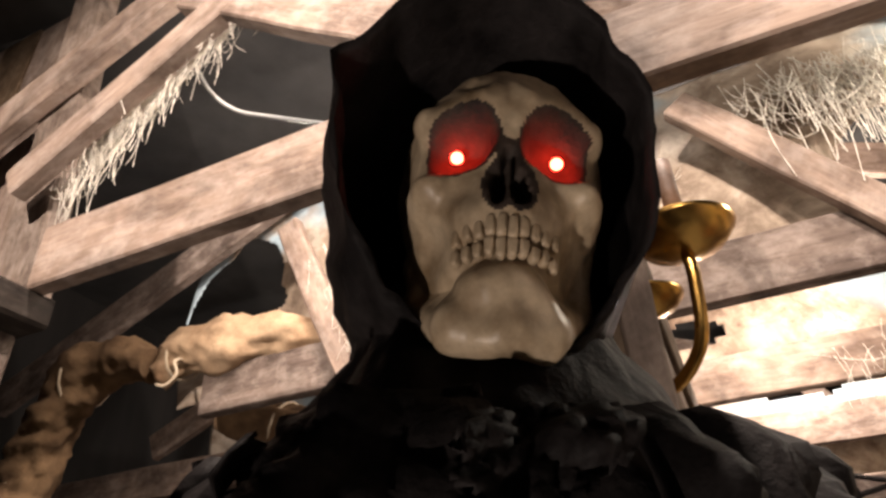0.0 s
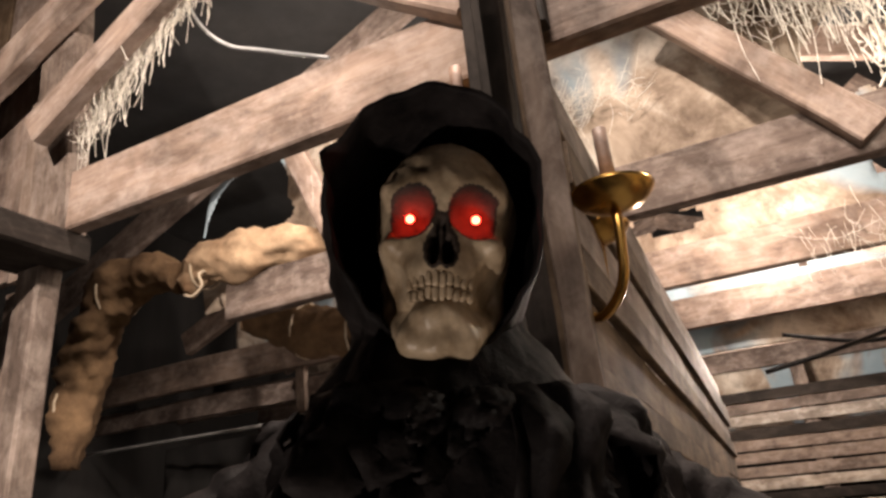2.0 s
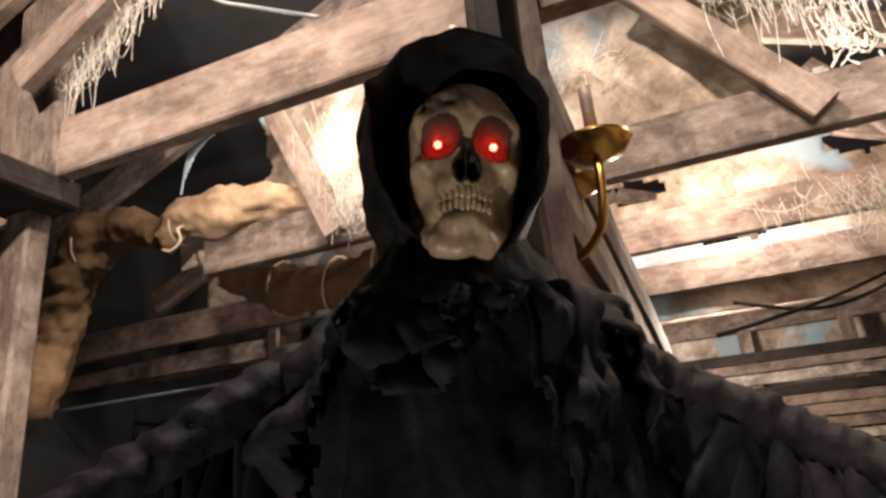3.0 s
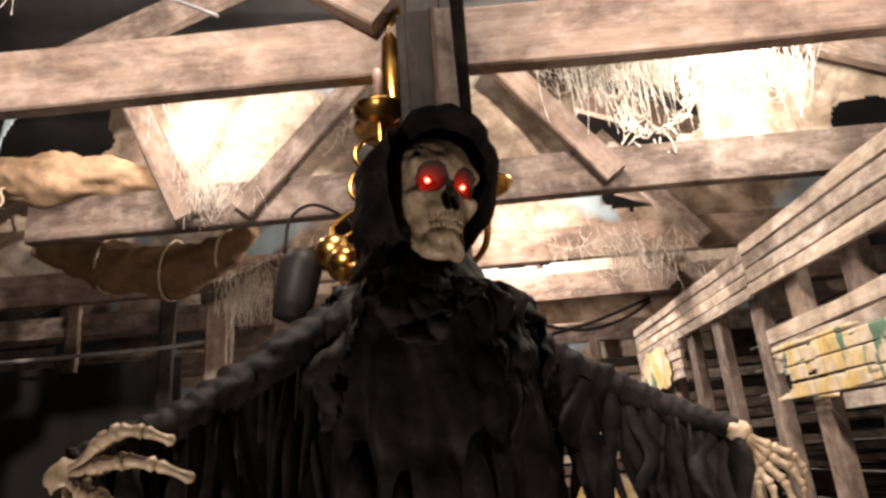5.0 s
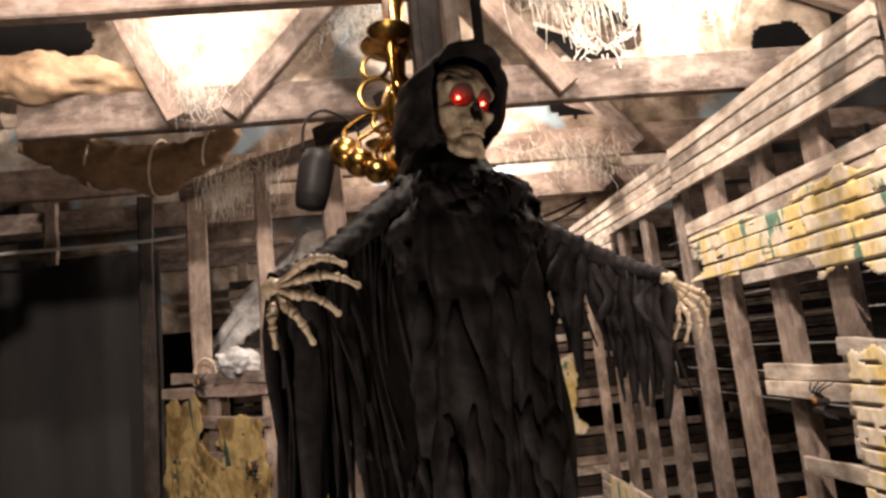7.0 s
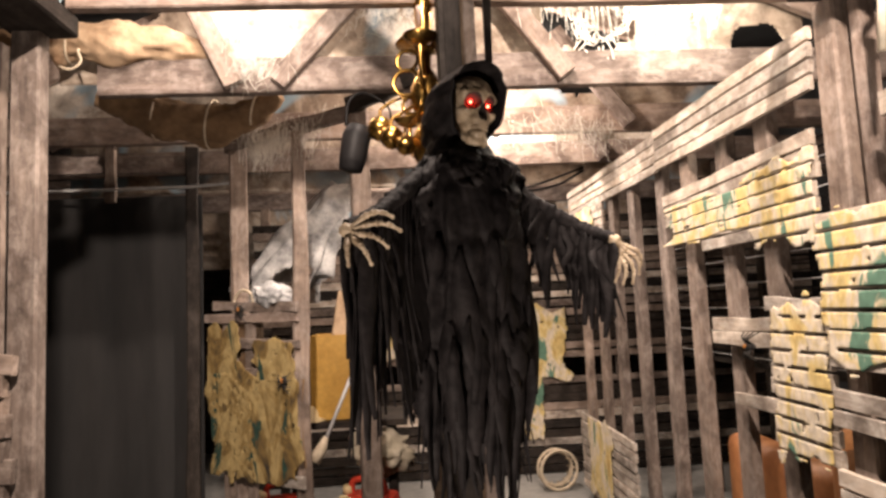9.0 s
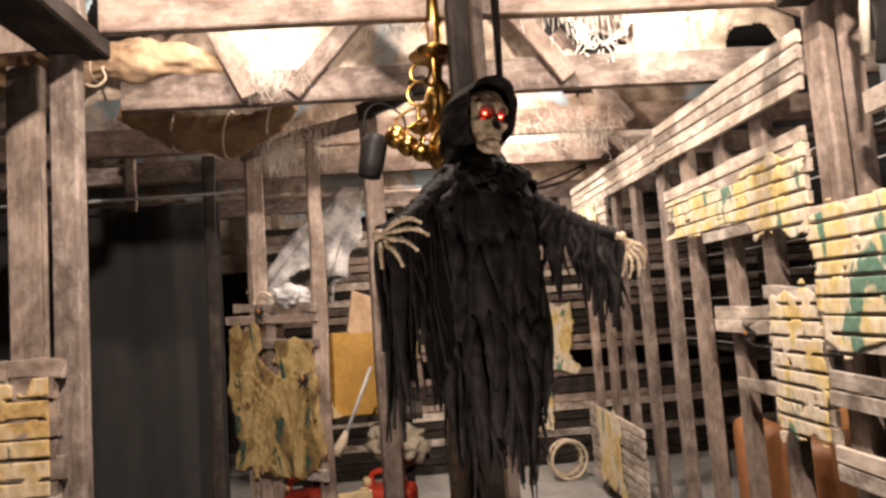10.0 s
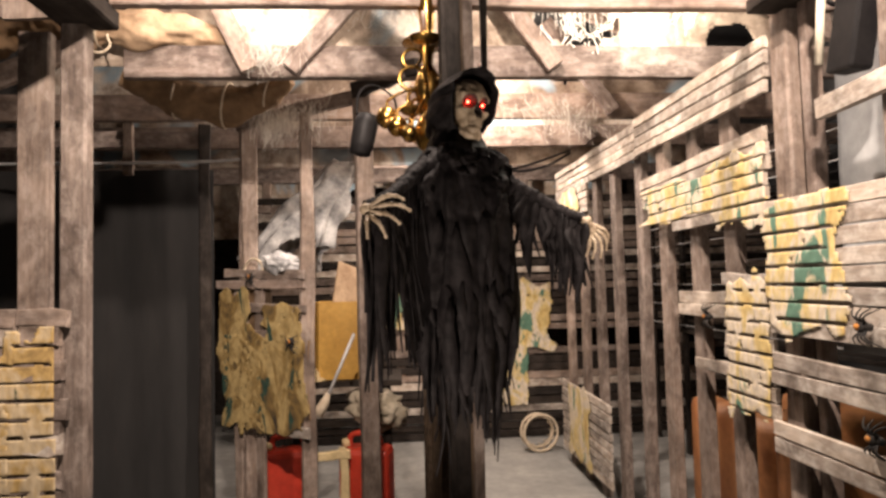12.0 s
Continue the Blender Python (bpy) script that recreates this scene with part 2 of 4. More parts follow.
def add_lathe(bm, profile, n=20, mat=0, m=None):
    """Turn a profile of (radius, z) round the z axis."""
    m = m or Matrix()
    rings = [[bm.verts.new(m @ Vector((r * math.cos(2 * math.pi * k / n), r * math.sin(2 * math.pi * k / n), z))) for k in range(n)] for r, z in profile]
    for a, b in zip(rings, rings[1:]):
        for k in range(n):
            f = bm.faces.new((a[k], a[(k + 1) % n], b[(k + 1) % n], b[k]))
            f.material_index, f.smooth = mat, True
    for r in (rings[0][::-1], rings[-1]):
        bm.faces.new(r).material_index = mat


def add_blob(bm, c, s, mat=0, lumps=0.1, freq=6.0, sub=3, rot=None):
    """A lumpy ellipsoid."""
    m = Matrix.Translation(c) @ (rot or Matrix())
    r = bmesh.ops.create_icosphere(bm, subdivisions=sub, radius=1)
    for v in r["verts"]:
        d = v.co.normalized()
        k = 1 + lumps * noise.noise(d * freq * 0.4 + Vector(c) * 3) + 0.5 * lumps * noise.noise(d * freq + Vector(c))
        v.co = m @ Vector((d.x * s[0] * k, d.y * s[1] * k, d.z * s[2] * k))
    for f in {f for v in r["verts"] for f in v.link_faces}:
        f.material_index, f.smooth = mat, True


def curve_pts(pts, n=24):
    """A smooth line through pts."""
    pts = [Vector(p) for p in pts]
    q = [2 * pts[0] - pts[1], *pts, 2 * pts[-1] - pts[-2]]
    out = []
    for i in range(n + 1):
        u = i / n * (len(pts) - 1)
        k = min(int(u), len(pts) - 2)
        u -= k
        a, b, c, d = q[k:k + 4]
        out.append(0.5 * (2 * b + (c - a) * u + (2 * a - 5 * b + 4 * c - d) * u * u + (3 * b - a - 3 * c + d) * u ** 3))
    return out


def add_sheet(bm, fn, nu, nv, thick=0.004, mat=0, skip=None):
    """A cloth fn(u, v) -> point, u and v from 0 to 1, with thickness and with cells left out where skip(u, v)."""
    front = [[Vector(fn(i / nu, j / nv)) for j in range(nv + 1)] for i in range(nu + 1)]
    def normal(i, j):
        a = front[min(i + 1, nu)][j] - front[max(i - 1, 0)][j]
        b = front[i][min(j + 1, nv)] - front[i][max(j - 1, 0)]
        c = a.cross(b)
        return c.normalized() if c.length > 1e-12 else Vector((0, 0, 1))
    va = [[bm.verts.new(p) for p in row] for row in front]
    vb = [[bm.verts.new(front[i][j] - normal(i, j) * thick) for j in range(nv + 1)] for i in range(nu + 1)]
    keep = [[not (skip and skip((i + 0.5) / nu, (j + 0.5) / nv)) for j in range(nv)] for i in range(nu)]
    def face(*vs):
        f = bm.faces.new(vs)
        f.material_index, f.smooth = mat, True
    for i in range(nu):
        for j in range(nv):
            if not keep[i][j]:
                continue
            face(va[i][j], va[i + 1][j], va[i + 1][j + 1], va[i][j + 1])
            face(vb[i][j], vb[i][j + 1], vb[i + 1][j + 1], vb[i + 1][j])
            for di, dj, (a, b) in ((-1, 0, ((i, j), (i, j + 1))), (1, 0, ((i + 1, j + 1), (i + 1, j))), (0, -1, ((i + 1, j), (i, j))), (0, 1, ((i, j + 1), (i + 1, j + 1)))):
                ii, jj = i + di, j + dj
                if not (0 <= ii < nu and 0 <= jj < nv and keep[ii][jj]):
                    face(va[a[0]][a[1]], va[b[0]][b[1]], vb[b[0]][b[1]], vb[a[0]][a[1]])
    loose = [v for v in bm.verts if not v.link_faces]
    bmesh.ops.delete(bm, geom=loose, context="VERTS")

# ---- the shell of the place ----


def slab(name, lo, hi, mat, label, category):
    bm = bmesh.new()
    c = [(a + b) / 2 for a, b in zip(lo, hi)]
    add_box(bm, (0, 0, 0), [b - a for a, b in zip(lo, hi)])
    ob = part(name, bm, mat, None, "", Matrix.Translation(c))
    return tagged(ob, label, category, "", "structure")


slab("floor", (-3.6, -3.6, -0.1), (3.6, 6.2, 0.0), FLOOR, "grey bare concrete floor", "floor")
slab("ceiling", (-3.6, -3.6, 3.75), (3.6, 6.2, 3.85), CEIL, "dark grey painted ceiling above the trusses", "ceiling")
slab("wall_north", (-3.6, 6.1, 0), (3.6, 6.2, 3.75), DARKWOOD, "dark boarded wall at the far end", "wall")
slab("wall_south", (-3.6, -3.6, 0), (3.6, -3.5, 3.75), CEIL, "dark plain wall behind", "wall")
slab("wall_east", (3.5, -3.5, 0), (3.6, 6.1, 3.75), CEIL, "dark plain side wall", "wall")
slab("wall_west", (-3.6, -3.5, 0), (-3.5, 6.1, 3.75), CURTAIN, "dark plain side wall", "wall")

# ---- trusses ----
CHORD = 2.415


def truss(y, webs, x0=-3.5, x1=3.5):
    t = holder("roof_truss", (0, y, CHORD), "weathered grey-brown timber roof truss with nailed webs", "truss", "roof trusses")
    board("bottom_chord", (x0, y + 0.022, CHORD + 0.077), (x1, y + 0.022, CHORD + 0.077), 0.155, 0.044, TIMBER, t, segs=16, wear=0.003)
    for (xa, za), (xb, zb), w in webs:
        board("web", (xa, y - 0.024, za), (xb, y - 0.024, zb), w, 0.044, TIMBER, t, segs=6, wear=0.003)
    for s in (-1, 1):
        board("top_chord", (-0.35, y + 0.022, 3.62), (-0.35 + s * 2.25, y + 0.022, 2.66), 0.13, 0.044, TIMBER, t, segs=8, wear=0.003)
    return t


truss(0.74, [((-1.4, 2.71), (-0.82, 3.04), 0.09), ((-0.95, 3.14), (-0.2, 2.56), 0.12)], -1.27, 3.5)
WEBS = [((-0.975, 2.44), (-1.24, 3.02), 0.085), ((-0.795, 2.45), (-0.3, 3.0), 0.085), ((0.45, 2.46), (0.05, 3.0), 0.085)]
truss(1.53, WEBS, -1.55, 3.5)
truss(2.31, [((1.0, 2.45), (0.6, 3.0), 0.085)])
truss(3.1, [((1.1, 2.45), (0.7, 3.0), 0.085)])
truss(3.9, [((0.7, 2.47), (0.3, 3.0), 0.085)])
truss(4.7, [])

# purlins and cross boards on the rear trusses
for y, z, w in ((2.7, 2.58, 0.1), (3.5, 2.59, 0.1), (4.3, 2.6, 0.12)):
    pb = board("cross_board", (-3.5, y, z), (3.5, y, z), 0.02 + w, 0.03, TIMBER, None, (0, -0.3, -1), segs=10)
    tagged(pb, "pale weathered board laid across the trusses", "board", "cross boards")

# ---- stained cloth nailed behind the trusses ----


def backing(y, x0, x1, z0, z1, holes, seed, cell=0.02):
    bm = bmesh.new()

    def fn(u, v):
        x, z = x0 + (x1 - x0) * u, z0 + (z1 - z0) * v
        return (x, y + 0.05 * noise.noise((x * 1.7, z * 2, seed)) + 0.012 * noise.noise((x * 9, z * 6, seed)), z)

    def skip(u, v):
        x, z = x0 + (x1 - x0) * u, z0 + (z1 - z0) * v
        for hx, hz, rx, rz in holes:
            d = ((x - hx) / rx) ** 2 + ((z - hz) / rz) ** 2
            if d < 1 + 0.7 * noise.noise((x * 9, z * 9, seed + 3.0)):
                return True
        return False

    add_sheet(bm, fn, int((x1 - x0) / cell), int((z1 - z0) / cell), 0.004, 0, skip)
    ob = part("backing_cloth", bm, CANVAS)
    return tagged(ob, "stained beige torn canvas nailed behind a truss", "cloth", "backing cloths")


backing(1.63, -1.75, 1.6, 2.5, 3.2, [(0.58, 2.74, 0.25, 0.15), (1.38, 2.62, 0.12, 0.09), (-1.55, 2.86, 0.2, 0.25)], 1.0, 0.009)
backing(2.4, -2.3, 1.9, 2.5, 2.82, [(0.75, 2.72, 0.13, 0.06), (-0.1, 2.7, 0.15, 0.05)], 2.0)
backing(3.2, -2.5, 1.9, 2.3, 2.85, [(0.3, 2.7, 0.2, 0.06)], 3.0)
backing(4.8, -2.6, 1.9, 1.9, 2.9, [(-0.6, 2.3, 0.2, 0.1)], 4.0)

# ---- left post and its rails ----
lp = holder("left_post", (-1.39, 0.79, 0), "weathered pale timber post under a dark plate", "post")
board("post_front", (-1.388, 0.77, 0), (-1.392, 0.77, 2.35), 0.086, 0.06, POST, lp, segs=8, wear=0.003)
board("post_upper", (-1.42, 0.82, 2.42), (-1.58, 0.82, 3.74), 0.15, 0.06, POST, lp, segs=6, wear=0.003)
board("post_rear", (-1.56, 0.85, 0), (-1.565, 0.85, 2.35), 0.105, 0.05, POST, lp, segs=8, wear=0.003)
ub = holder("upper_boarding", (-1.9, 0.88, 2.42), "dusty brown upright boards above the wall plate", "boarding")
for k in range(5):
    board("board", (-1.6 - k * 0.19, 0.88 + 0.006 * (k % 2), 2.42), (-1.66 - k * 0.19, 0.88 + 0.006 * (k % 2), 3.74), 0.185, 0.022, (POST, TIMBER, RAFTER)[k % 3], ub, segs=6, wear=0.003)
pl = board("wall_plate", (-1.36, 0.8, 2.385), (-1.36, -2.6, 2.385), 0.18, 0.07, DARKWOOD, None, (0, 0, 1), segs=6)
tagged(pl, "dark horizontal wall plate on rough timber posts", "beam")

# ---- floor to truss post behind the reaper ----
mp = holder("middle_post", (-0.135, 0.6, 0), "dark boxed square post of rough boards behind the reaper", "post")
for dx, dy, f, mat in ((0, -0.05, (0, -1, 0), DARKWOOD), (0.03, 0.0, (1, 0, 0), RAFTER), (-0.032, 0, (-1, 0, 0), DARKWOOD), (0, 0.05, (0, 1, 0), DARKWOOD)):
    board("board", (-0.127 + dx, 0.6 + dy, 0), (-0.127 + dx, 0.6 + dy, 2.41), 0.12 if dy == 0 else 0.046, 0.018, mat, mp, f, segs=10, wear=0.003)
bp = holder("board_partition", (-0.09, 1.5, 0), "rough partition of long weathered boards behind the middle post", "partition")
z = 0.05
while z < 2.33:
    w = min(RND.choice((0.06, 0.08, 0.1, 0.12)), 2.39 - z)
    drop = 0.2 * (z + w / 2) / 2.36
    board("plank", (-0.1 + RND.uniform(-0.012, 0.008), 0.665, z + w / 2), (-0.1 + RND.uniform(-0.012, 0.008), 3.0 + RND.uniform(-0.1, 0.06), z + w / 2 - drop), w - RND.uniform(0.004, 0.014), 0.018, RND.choice((RAFTER, POST, RAFTER)), bp, (1, 0, 0), segs=8)
    z += w
for y, top in ((1.2, 2.3), (1.8, 2.24), (2.4, 2.18), (2.85, 2.14)):
    board("upright", (-0.142, y, 0), (-0.142, y, top), 0.06, 0.04, RAFTER, bp, (-1, 0, 0))
board("batten", (-0.083, 0.545, 0), (-0.083, 0.545, 2.41), 0.034, 0.016, POST, mp, (0.3, -1, 0), segs=10, wear=0.003)
hp = board("hanging_pole", (-0.062, 0.335, 2.02), (-0.062, 0.335, 3.75), 0.022, 0.02, DARKWOOD, None, segs=4)
tagged(hp, "dark thin upright pole from which the reaper hangs", "pole")
hb = board("hanging_board", (-0.125, 0.69, 2.412), (-0.125, 0.69, 3.75), 0.075, 0.03, DARKWOOD, None, segs=4)
tagged(hb, "dark upright board rising from the post", "board")

# ---- right fence ----
X = 1.01
fence = holder("slatted_fence", (X, 1.5, 0), "whitewashed slatted fence on timber posts with camouflage cloth patches", "fence")
for k, y in enumerate((1.06, 1.38, 1.72, 2.06, 2.45, 2.84, 3.22, 3.6)):
    board("post", (X + 0.05, y, 0), (X + 0.05 + RND.uniform(-0.01, 0.01), y + RND.uniform(-0.015, 0.015), 2.24), 0.1, 0.045, POST, fence, (-1, 0, 0), segs=8, wear=0.003)
board("corner_post", (X + 0.04, 0.655, 0), (X + 0.04, 0.65, 2.36), 0.1, 0.07, POST, fence, (-1, 0, 0), segs=8, wear=0.003)


def slat(ya, za, yb, zb, w, x=X, mat=WHITEWASH):
    return board("slat", (x - 0.012 + RND.uniform(-0.004, 0.004), ya, za), (x - 0.012 + RND.uniform(-0.004, 0.004), yb, zb), w, 0.018, mat, fence, (-1, 0, 0), segs=5, wear=0.004)


# top band
for k in range(4):
    z = 2.28 - k * 0.054
    slat(0.7, z, 1.96, z + 0.012, 0.046)
for k in range(4):
    z = 2.28 - k * 0.052
    slat(1.98, z, 3.75, z + 0.01, 0.045, X + 0.012)
# upper panel
for k in range(6):
    z = 1.955 - k * 0.054
    far = 1.88 if k < 3 else (1.5 if k > 4 else 1.55)
    if k == 3:
        continue
    slat(0.72, z, far, z - 0.02 * (k < 4) + 0.0, 0.048)
slat(0.72, 1.793, 1.2, 1.79, 0.048)
# lower panel
for k in range(9):
    z = 1.42 - k * 0.057
    far = 1.47 if k in (1, 2) else (1.33 if k == 6 else 1.06)
    slat(0.72, z, far, z + (0.015 if far < 1.2 else -0.01), 0.05)
# near panel
for k in range(16):
    z = 1.675 - k * 0.058
    if k in (8, 11, 12, 15):
        continue
    slat(-0.9, z + RND.uniform(-0.01, 0.01), 0.7, z, 0.05, X - 0.02)
# low panel at the far end
for k in range(9):
    z = 0.62 - k * 0.06
    slat(2.55, z, 3.7, z, 0.05)
for k in range(4):
    z = 2.09 - k * 0.05
    slat(2.9, z, 3.75, z, 0.045, X + 0.012)


def patch(c, size, axis, parent, seed, joints=None, mat=None):
    """A glued scrap of cloth with a ragged outline, split over the joints of the boards; axis: the way it looks."""
    bm = bmesh.new()
    ax = Vector(axis)
    side = Vector((0, 0, 1)).cross(ax).normalized()

    def fn(u, v):
        a, b = (u - 0.5) * size[0], (v - 0.5) * size[1]
        n = 0.002 * noise.noise((a * 30, b * 30, seed)) + 0.002
        return side * a + Vector((0, 0, 1)) * b + ax * n

    def skip(u, v):
        e = min(u, 1 - u, v, 1 - v) * 2
        if joints:
            k = ((c[2] + (v - 0.5) * size[1] - joints[0]) / joints[1]) % 1.0
            if abs(k - 0.5) > 0.4 and noise.noise((u * 5, v * 30, seed)) < 0.25:
                return True
        return e < 0.14 + 0.26 * noise.noise((u * 5, v * 5, seed + 9.0)) or 0.6 * noise.noise((u * 7, v * 7, seed + 4.0)) + 0.5 * noise.noise((u * 19, v * 19, seed)) < -0.5

    add_sheet(bm, fn, 40, max(40, int(size[1] / 0.006)), 0.002, 0, skip)
    return part("cloth_patch", bm, mat or CAMO, parent, "yellow and green camouflage cloth patch", Matrix.Translation(c))


UP, LO, NE = (1.928, 0.054), (1.3915, 0.057), (1.646, 0.058)
patch((X - 0.026, 1.3, 1.8), (1.2, 0.2), (-1, 0, 0), fence, 1.0, UP)
patch((X - 0.028, 0.9, 1.77), (0.42, 0.32), (-1, 0, 0), fence, 2.0, UP)
patch((X - 0.026, 0.88, 1.18), (0.36, 0.6), (-1, 0, 0), fence, 3.0, LO)
patch((X - 0.046, 0.5, 1.47), (0.46, 0.5), (-1, 0, 0), fence, 4.0, NE)
patch((X - 0.02, 3.35, 2.0), (0.6, 0.25), (-1, 0, 0), fence, 5.0)
patch((X - 0.03, 3.2, 0.4), (0.6, 0.6), (-1, 0, 0), fence, 6.0)

# ---- the hanging reaper: one mesh ----
ORIGIN = Vector((-0.115, 0.30, 0))
TURNED = radians(31)
U, BACK = Vector((math.cos(TURNED), math.sin(TURNED), 0)), Vector((-math.sin(TURNED), math.cos(TURNED), 0))


def body(x, y, z):
    """From the reaper's own axes (side, back, up) to its mesh."""
    return U * x + BACK * y + Vector((0, 0, z))


HEAD_TURN, HEAD_LEAN = radians(25), radians(7)
HU, HB = Vector((math.cos(HEAD_TURN), math.sin(HEAD_TURN), 0)), Vector((-math.sin(HEAD_TURN), math.cos(HEAD_TURN), 0))


def head(x, y, z):
    """From the skull's own axes to the reaper's mesh, with the head leaning to one side."""
    c, s, x, z = math.cos(HEAD_LEAN), math.sin(HEAD_LEAN), x * 0.89, z - 0.014
    return HU * (x * c + z * s) + HB * y + Vector((0, 0, z * c - x * s + 1.936))


def ell(p, c, r):
    q = (p - np.array(c)) / np.array(r)
    k = np.sqrt((q * q).sum(-1)) + 1e-9
    g = np.sqrt(((q / np.array(r)) ** 2).sum(-1)) + 1e-9
    return k * (k - 1) / g


def cap(p, a, b, r):
    a, b = np.array(a), np.array(b)
    h = np.clip(((p - a) @ (b - a)) / ((b - a) @ (b - a)), 0, 1)[..., None]
    return np.sqrt(((p - a - h * (b - a)) ** 2).sum(-1)) - r


def smin(a, b, k):
    h = np.clip(0.5 + 0.5 * (b - a) / k, 0, 1)
    return b * (1 - h) + a * h - k * h * (1 - h)


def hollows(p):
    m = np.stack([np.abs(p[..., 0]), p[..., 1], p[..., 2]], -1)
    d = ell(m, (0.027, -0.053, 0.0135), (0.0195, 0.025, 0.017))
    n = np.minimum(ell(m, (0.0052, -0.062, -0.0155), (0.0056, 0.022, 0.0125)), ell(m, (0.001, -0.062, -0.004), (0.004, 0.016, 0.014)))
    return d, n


def skull_field(p):
    m = np.stack([np.abs(p[..., 0]), p[..., 1], p[..., 2]], -1)
    d = ell(p, (0, 0.03, 0.036), (0.064, 0.085, 0.062))
    d = smin(d, ell(p, (0, -0.006, -0.008), (0.047, 0.048, 0.055)), 0.02)
    d = smin(d, ell(m, (0.039, -0.027, -0.008), (0.0115, 0.022, 0.009)), 0.012)
    d = smin(d, cap(m, (0.008, -0.05, 0.035), (0.044, -0.034, 0.034), 0.0085), 0.012)
    d = smin(d, ell(p, (0, -0.033, -0.028), (0.029, 0.028, 0.022)), 0.01)
    jaw = cap(m, (0.0, -0.044, -0.077), (0.021, -0.037, -0.076), 0.0098)
    jaw = smin(jaw, cap(m, (0.021, -0.037, -0.073), (0.04, 0.004, -0.05), 0.0095), 0.006)
    jaw = smin(jaw, cap(m, (0.039, 0.004, -0.044), (0.045, 0.01, 0.0), 0.0105), 0.01)
    jaw = smin(jaw, ell(p, (0, -0.036, -0.06), (0.024, 0.021, 0.015)), 0.008)
    d = smin(d, jaw, 0.006)
    # hollows of the cheek and the temple
    d = -smin(-d, ell(m, (0.043, -0.046, -0.039), (0.0155, 0.035, 0.021)), 0.006)
    d = -smin(-d, ell(m, (0.08, -0.03, 0.026), (0.02, 0.04, 0.032)), 0.015)
    d = np.maximum(d, -ell(p, (0, -0.055, -0.0425), (0.034, 0.03, 0.0009)))
    e, n = hollows(p)
    d = -smin(-d, e, 0.004)
    d = np.maximum(d, -n)
    d = smin(d, cap(p, (0, -0.053, 0.0), (0, -0.05, -0.027), 0.0011), 0.002)
    return d + 0.0008 * np.sin(p[..., 0] * 190 + 40 * p[..., 2]) * np.sin(p[..., 2] * 230 + 30 * p[..., 0]) + 0.0005 * np.sin(p[..., 0] * 510) * np.sin(p[..., 2] * 270 + 1) * np.sin(p[..., 1] * 250)


def add_skull(bm, place, mat, dark):
    na, ne = 210, 220
    az = np.radians(np.linspace(-125, 125, na))
    el = np.radians(np.linspace(-82, 82, ne))
    A, E = np.meshgrid(az, el, indexing="ij")
    way = np.stack([np.sin(A) * np.cos(E), -np.cos(A) * np.cos(E), np.sin(E)], -1)
    mid = np.array((0, 0.012, -0.005))
    r = np.full(A.shape, 0.16)
    for _ in range(70):
        r = np.maximum(r - 0.6 * np.clip(skull_field(mid + way * r[..., None]), -0.004, 0.02), 0.01)
    P = mid + way * r[..., None]
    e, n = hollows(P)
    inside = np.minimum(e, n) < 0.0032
    for _ in range(6):
        soft = r.copy()
        soft[1:-1, 1:-1] = (r[:-2, 1:-1] + r[2:, 1:-1] + r[1:-1, :-2] + r[1:-1, 2:]) / 4
        r = np.where(e < 0.002, soft, r)
    P = mid + way * r[..., None]
    low = np.minimum(P[..., 2] + 0.02, 0)
    P[..., 1] -= 0.04 * low
    vs = [[bm.verts.new(place(*P[i, j])) for j in range(ne)] for i in range(na)]
    for i in range(na - 1):
        for j in range(ne - 1):
            f = bm.faces.new((vs[i][j], vs[i + 1][j], vs[i + 1][j + 1], vs[i][j + 1]))
            f.smooth = True
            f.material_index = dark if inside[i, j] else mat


def add_teeth(bm, place, mat):
    """Two rows of separate teeth with squared crowns."""
    for row, z0 in ((0, -0.0378), (1, -0.0472)):
        for k in range(10):
            x = -0.0225 + k * 0.005
            y = -0.059 + x * x * 26 + 0.0012 * row
            big = (1.12 if k in (4, 5) else 1.0 if 2 < k < 7 else 0.86) - 0.12 * row
            size = (0.00235, 0.0027, 0.0049 * big)
            turn = math.atan(52 * x)
            z = z0 + 0.0007 * math.sin(k * 2.3 + row)
            r = bmesh.ops.create_icosphere(bm, subdivisions=3, radius=1)
            for v in r["verts"]:
                q = [math.copysign(abs(c) ** 0.55, c) * e for c, e in zip(v.co, size)]
                taper = 1 - 0.18 * (1 if row else -1) * -q[2] / size[2]
                px, py, pz = q[0] * taper, q[1], q[2]
                px, py = px * math.cos(turn) - py * math.sin(turn), px * math.sin(turn) + py * math.cos(turn)
                low = min(z + pz + 0.02, 0)
                v.co = place(x + px, y + py - 0.04 * low, z + pz)
            for f in {f for v in r["verts"] for f in v.link_faces}:
                f.material_index, f.smooth = mat, True


def crumple(p, size):
    """Sharp creases between flat facets, as in starched cloth."""
    d = noise.voronoi(p / size)[0]
    return min(d[1] - d[0], 0.7)


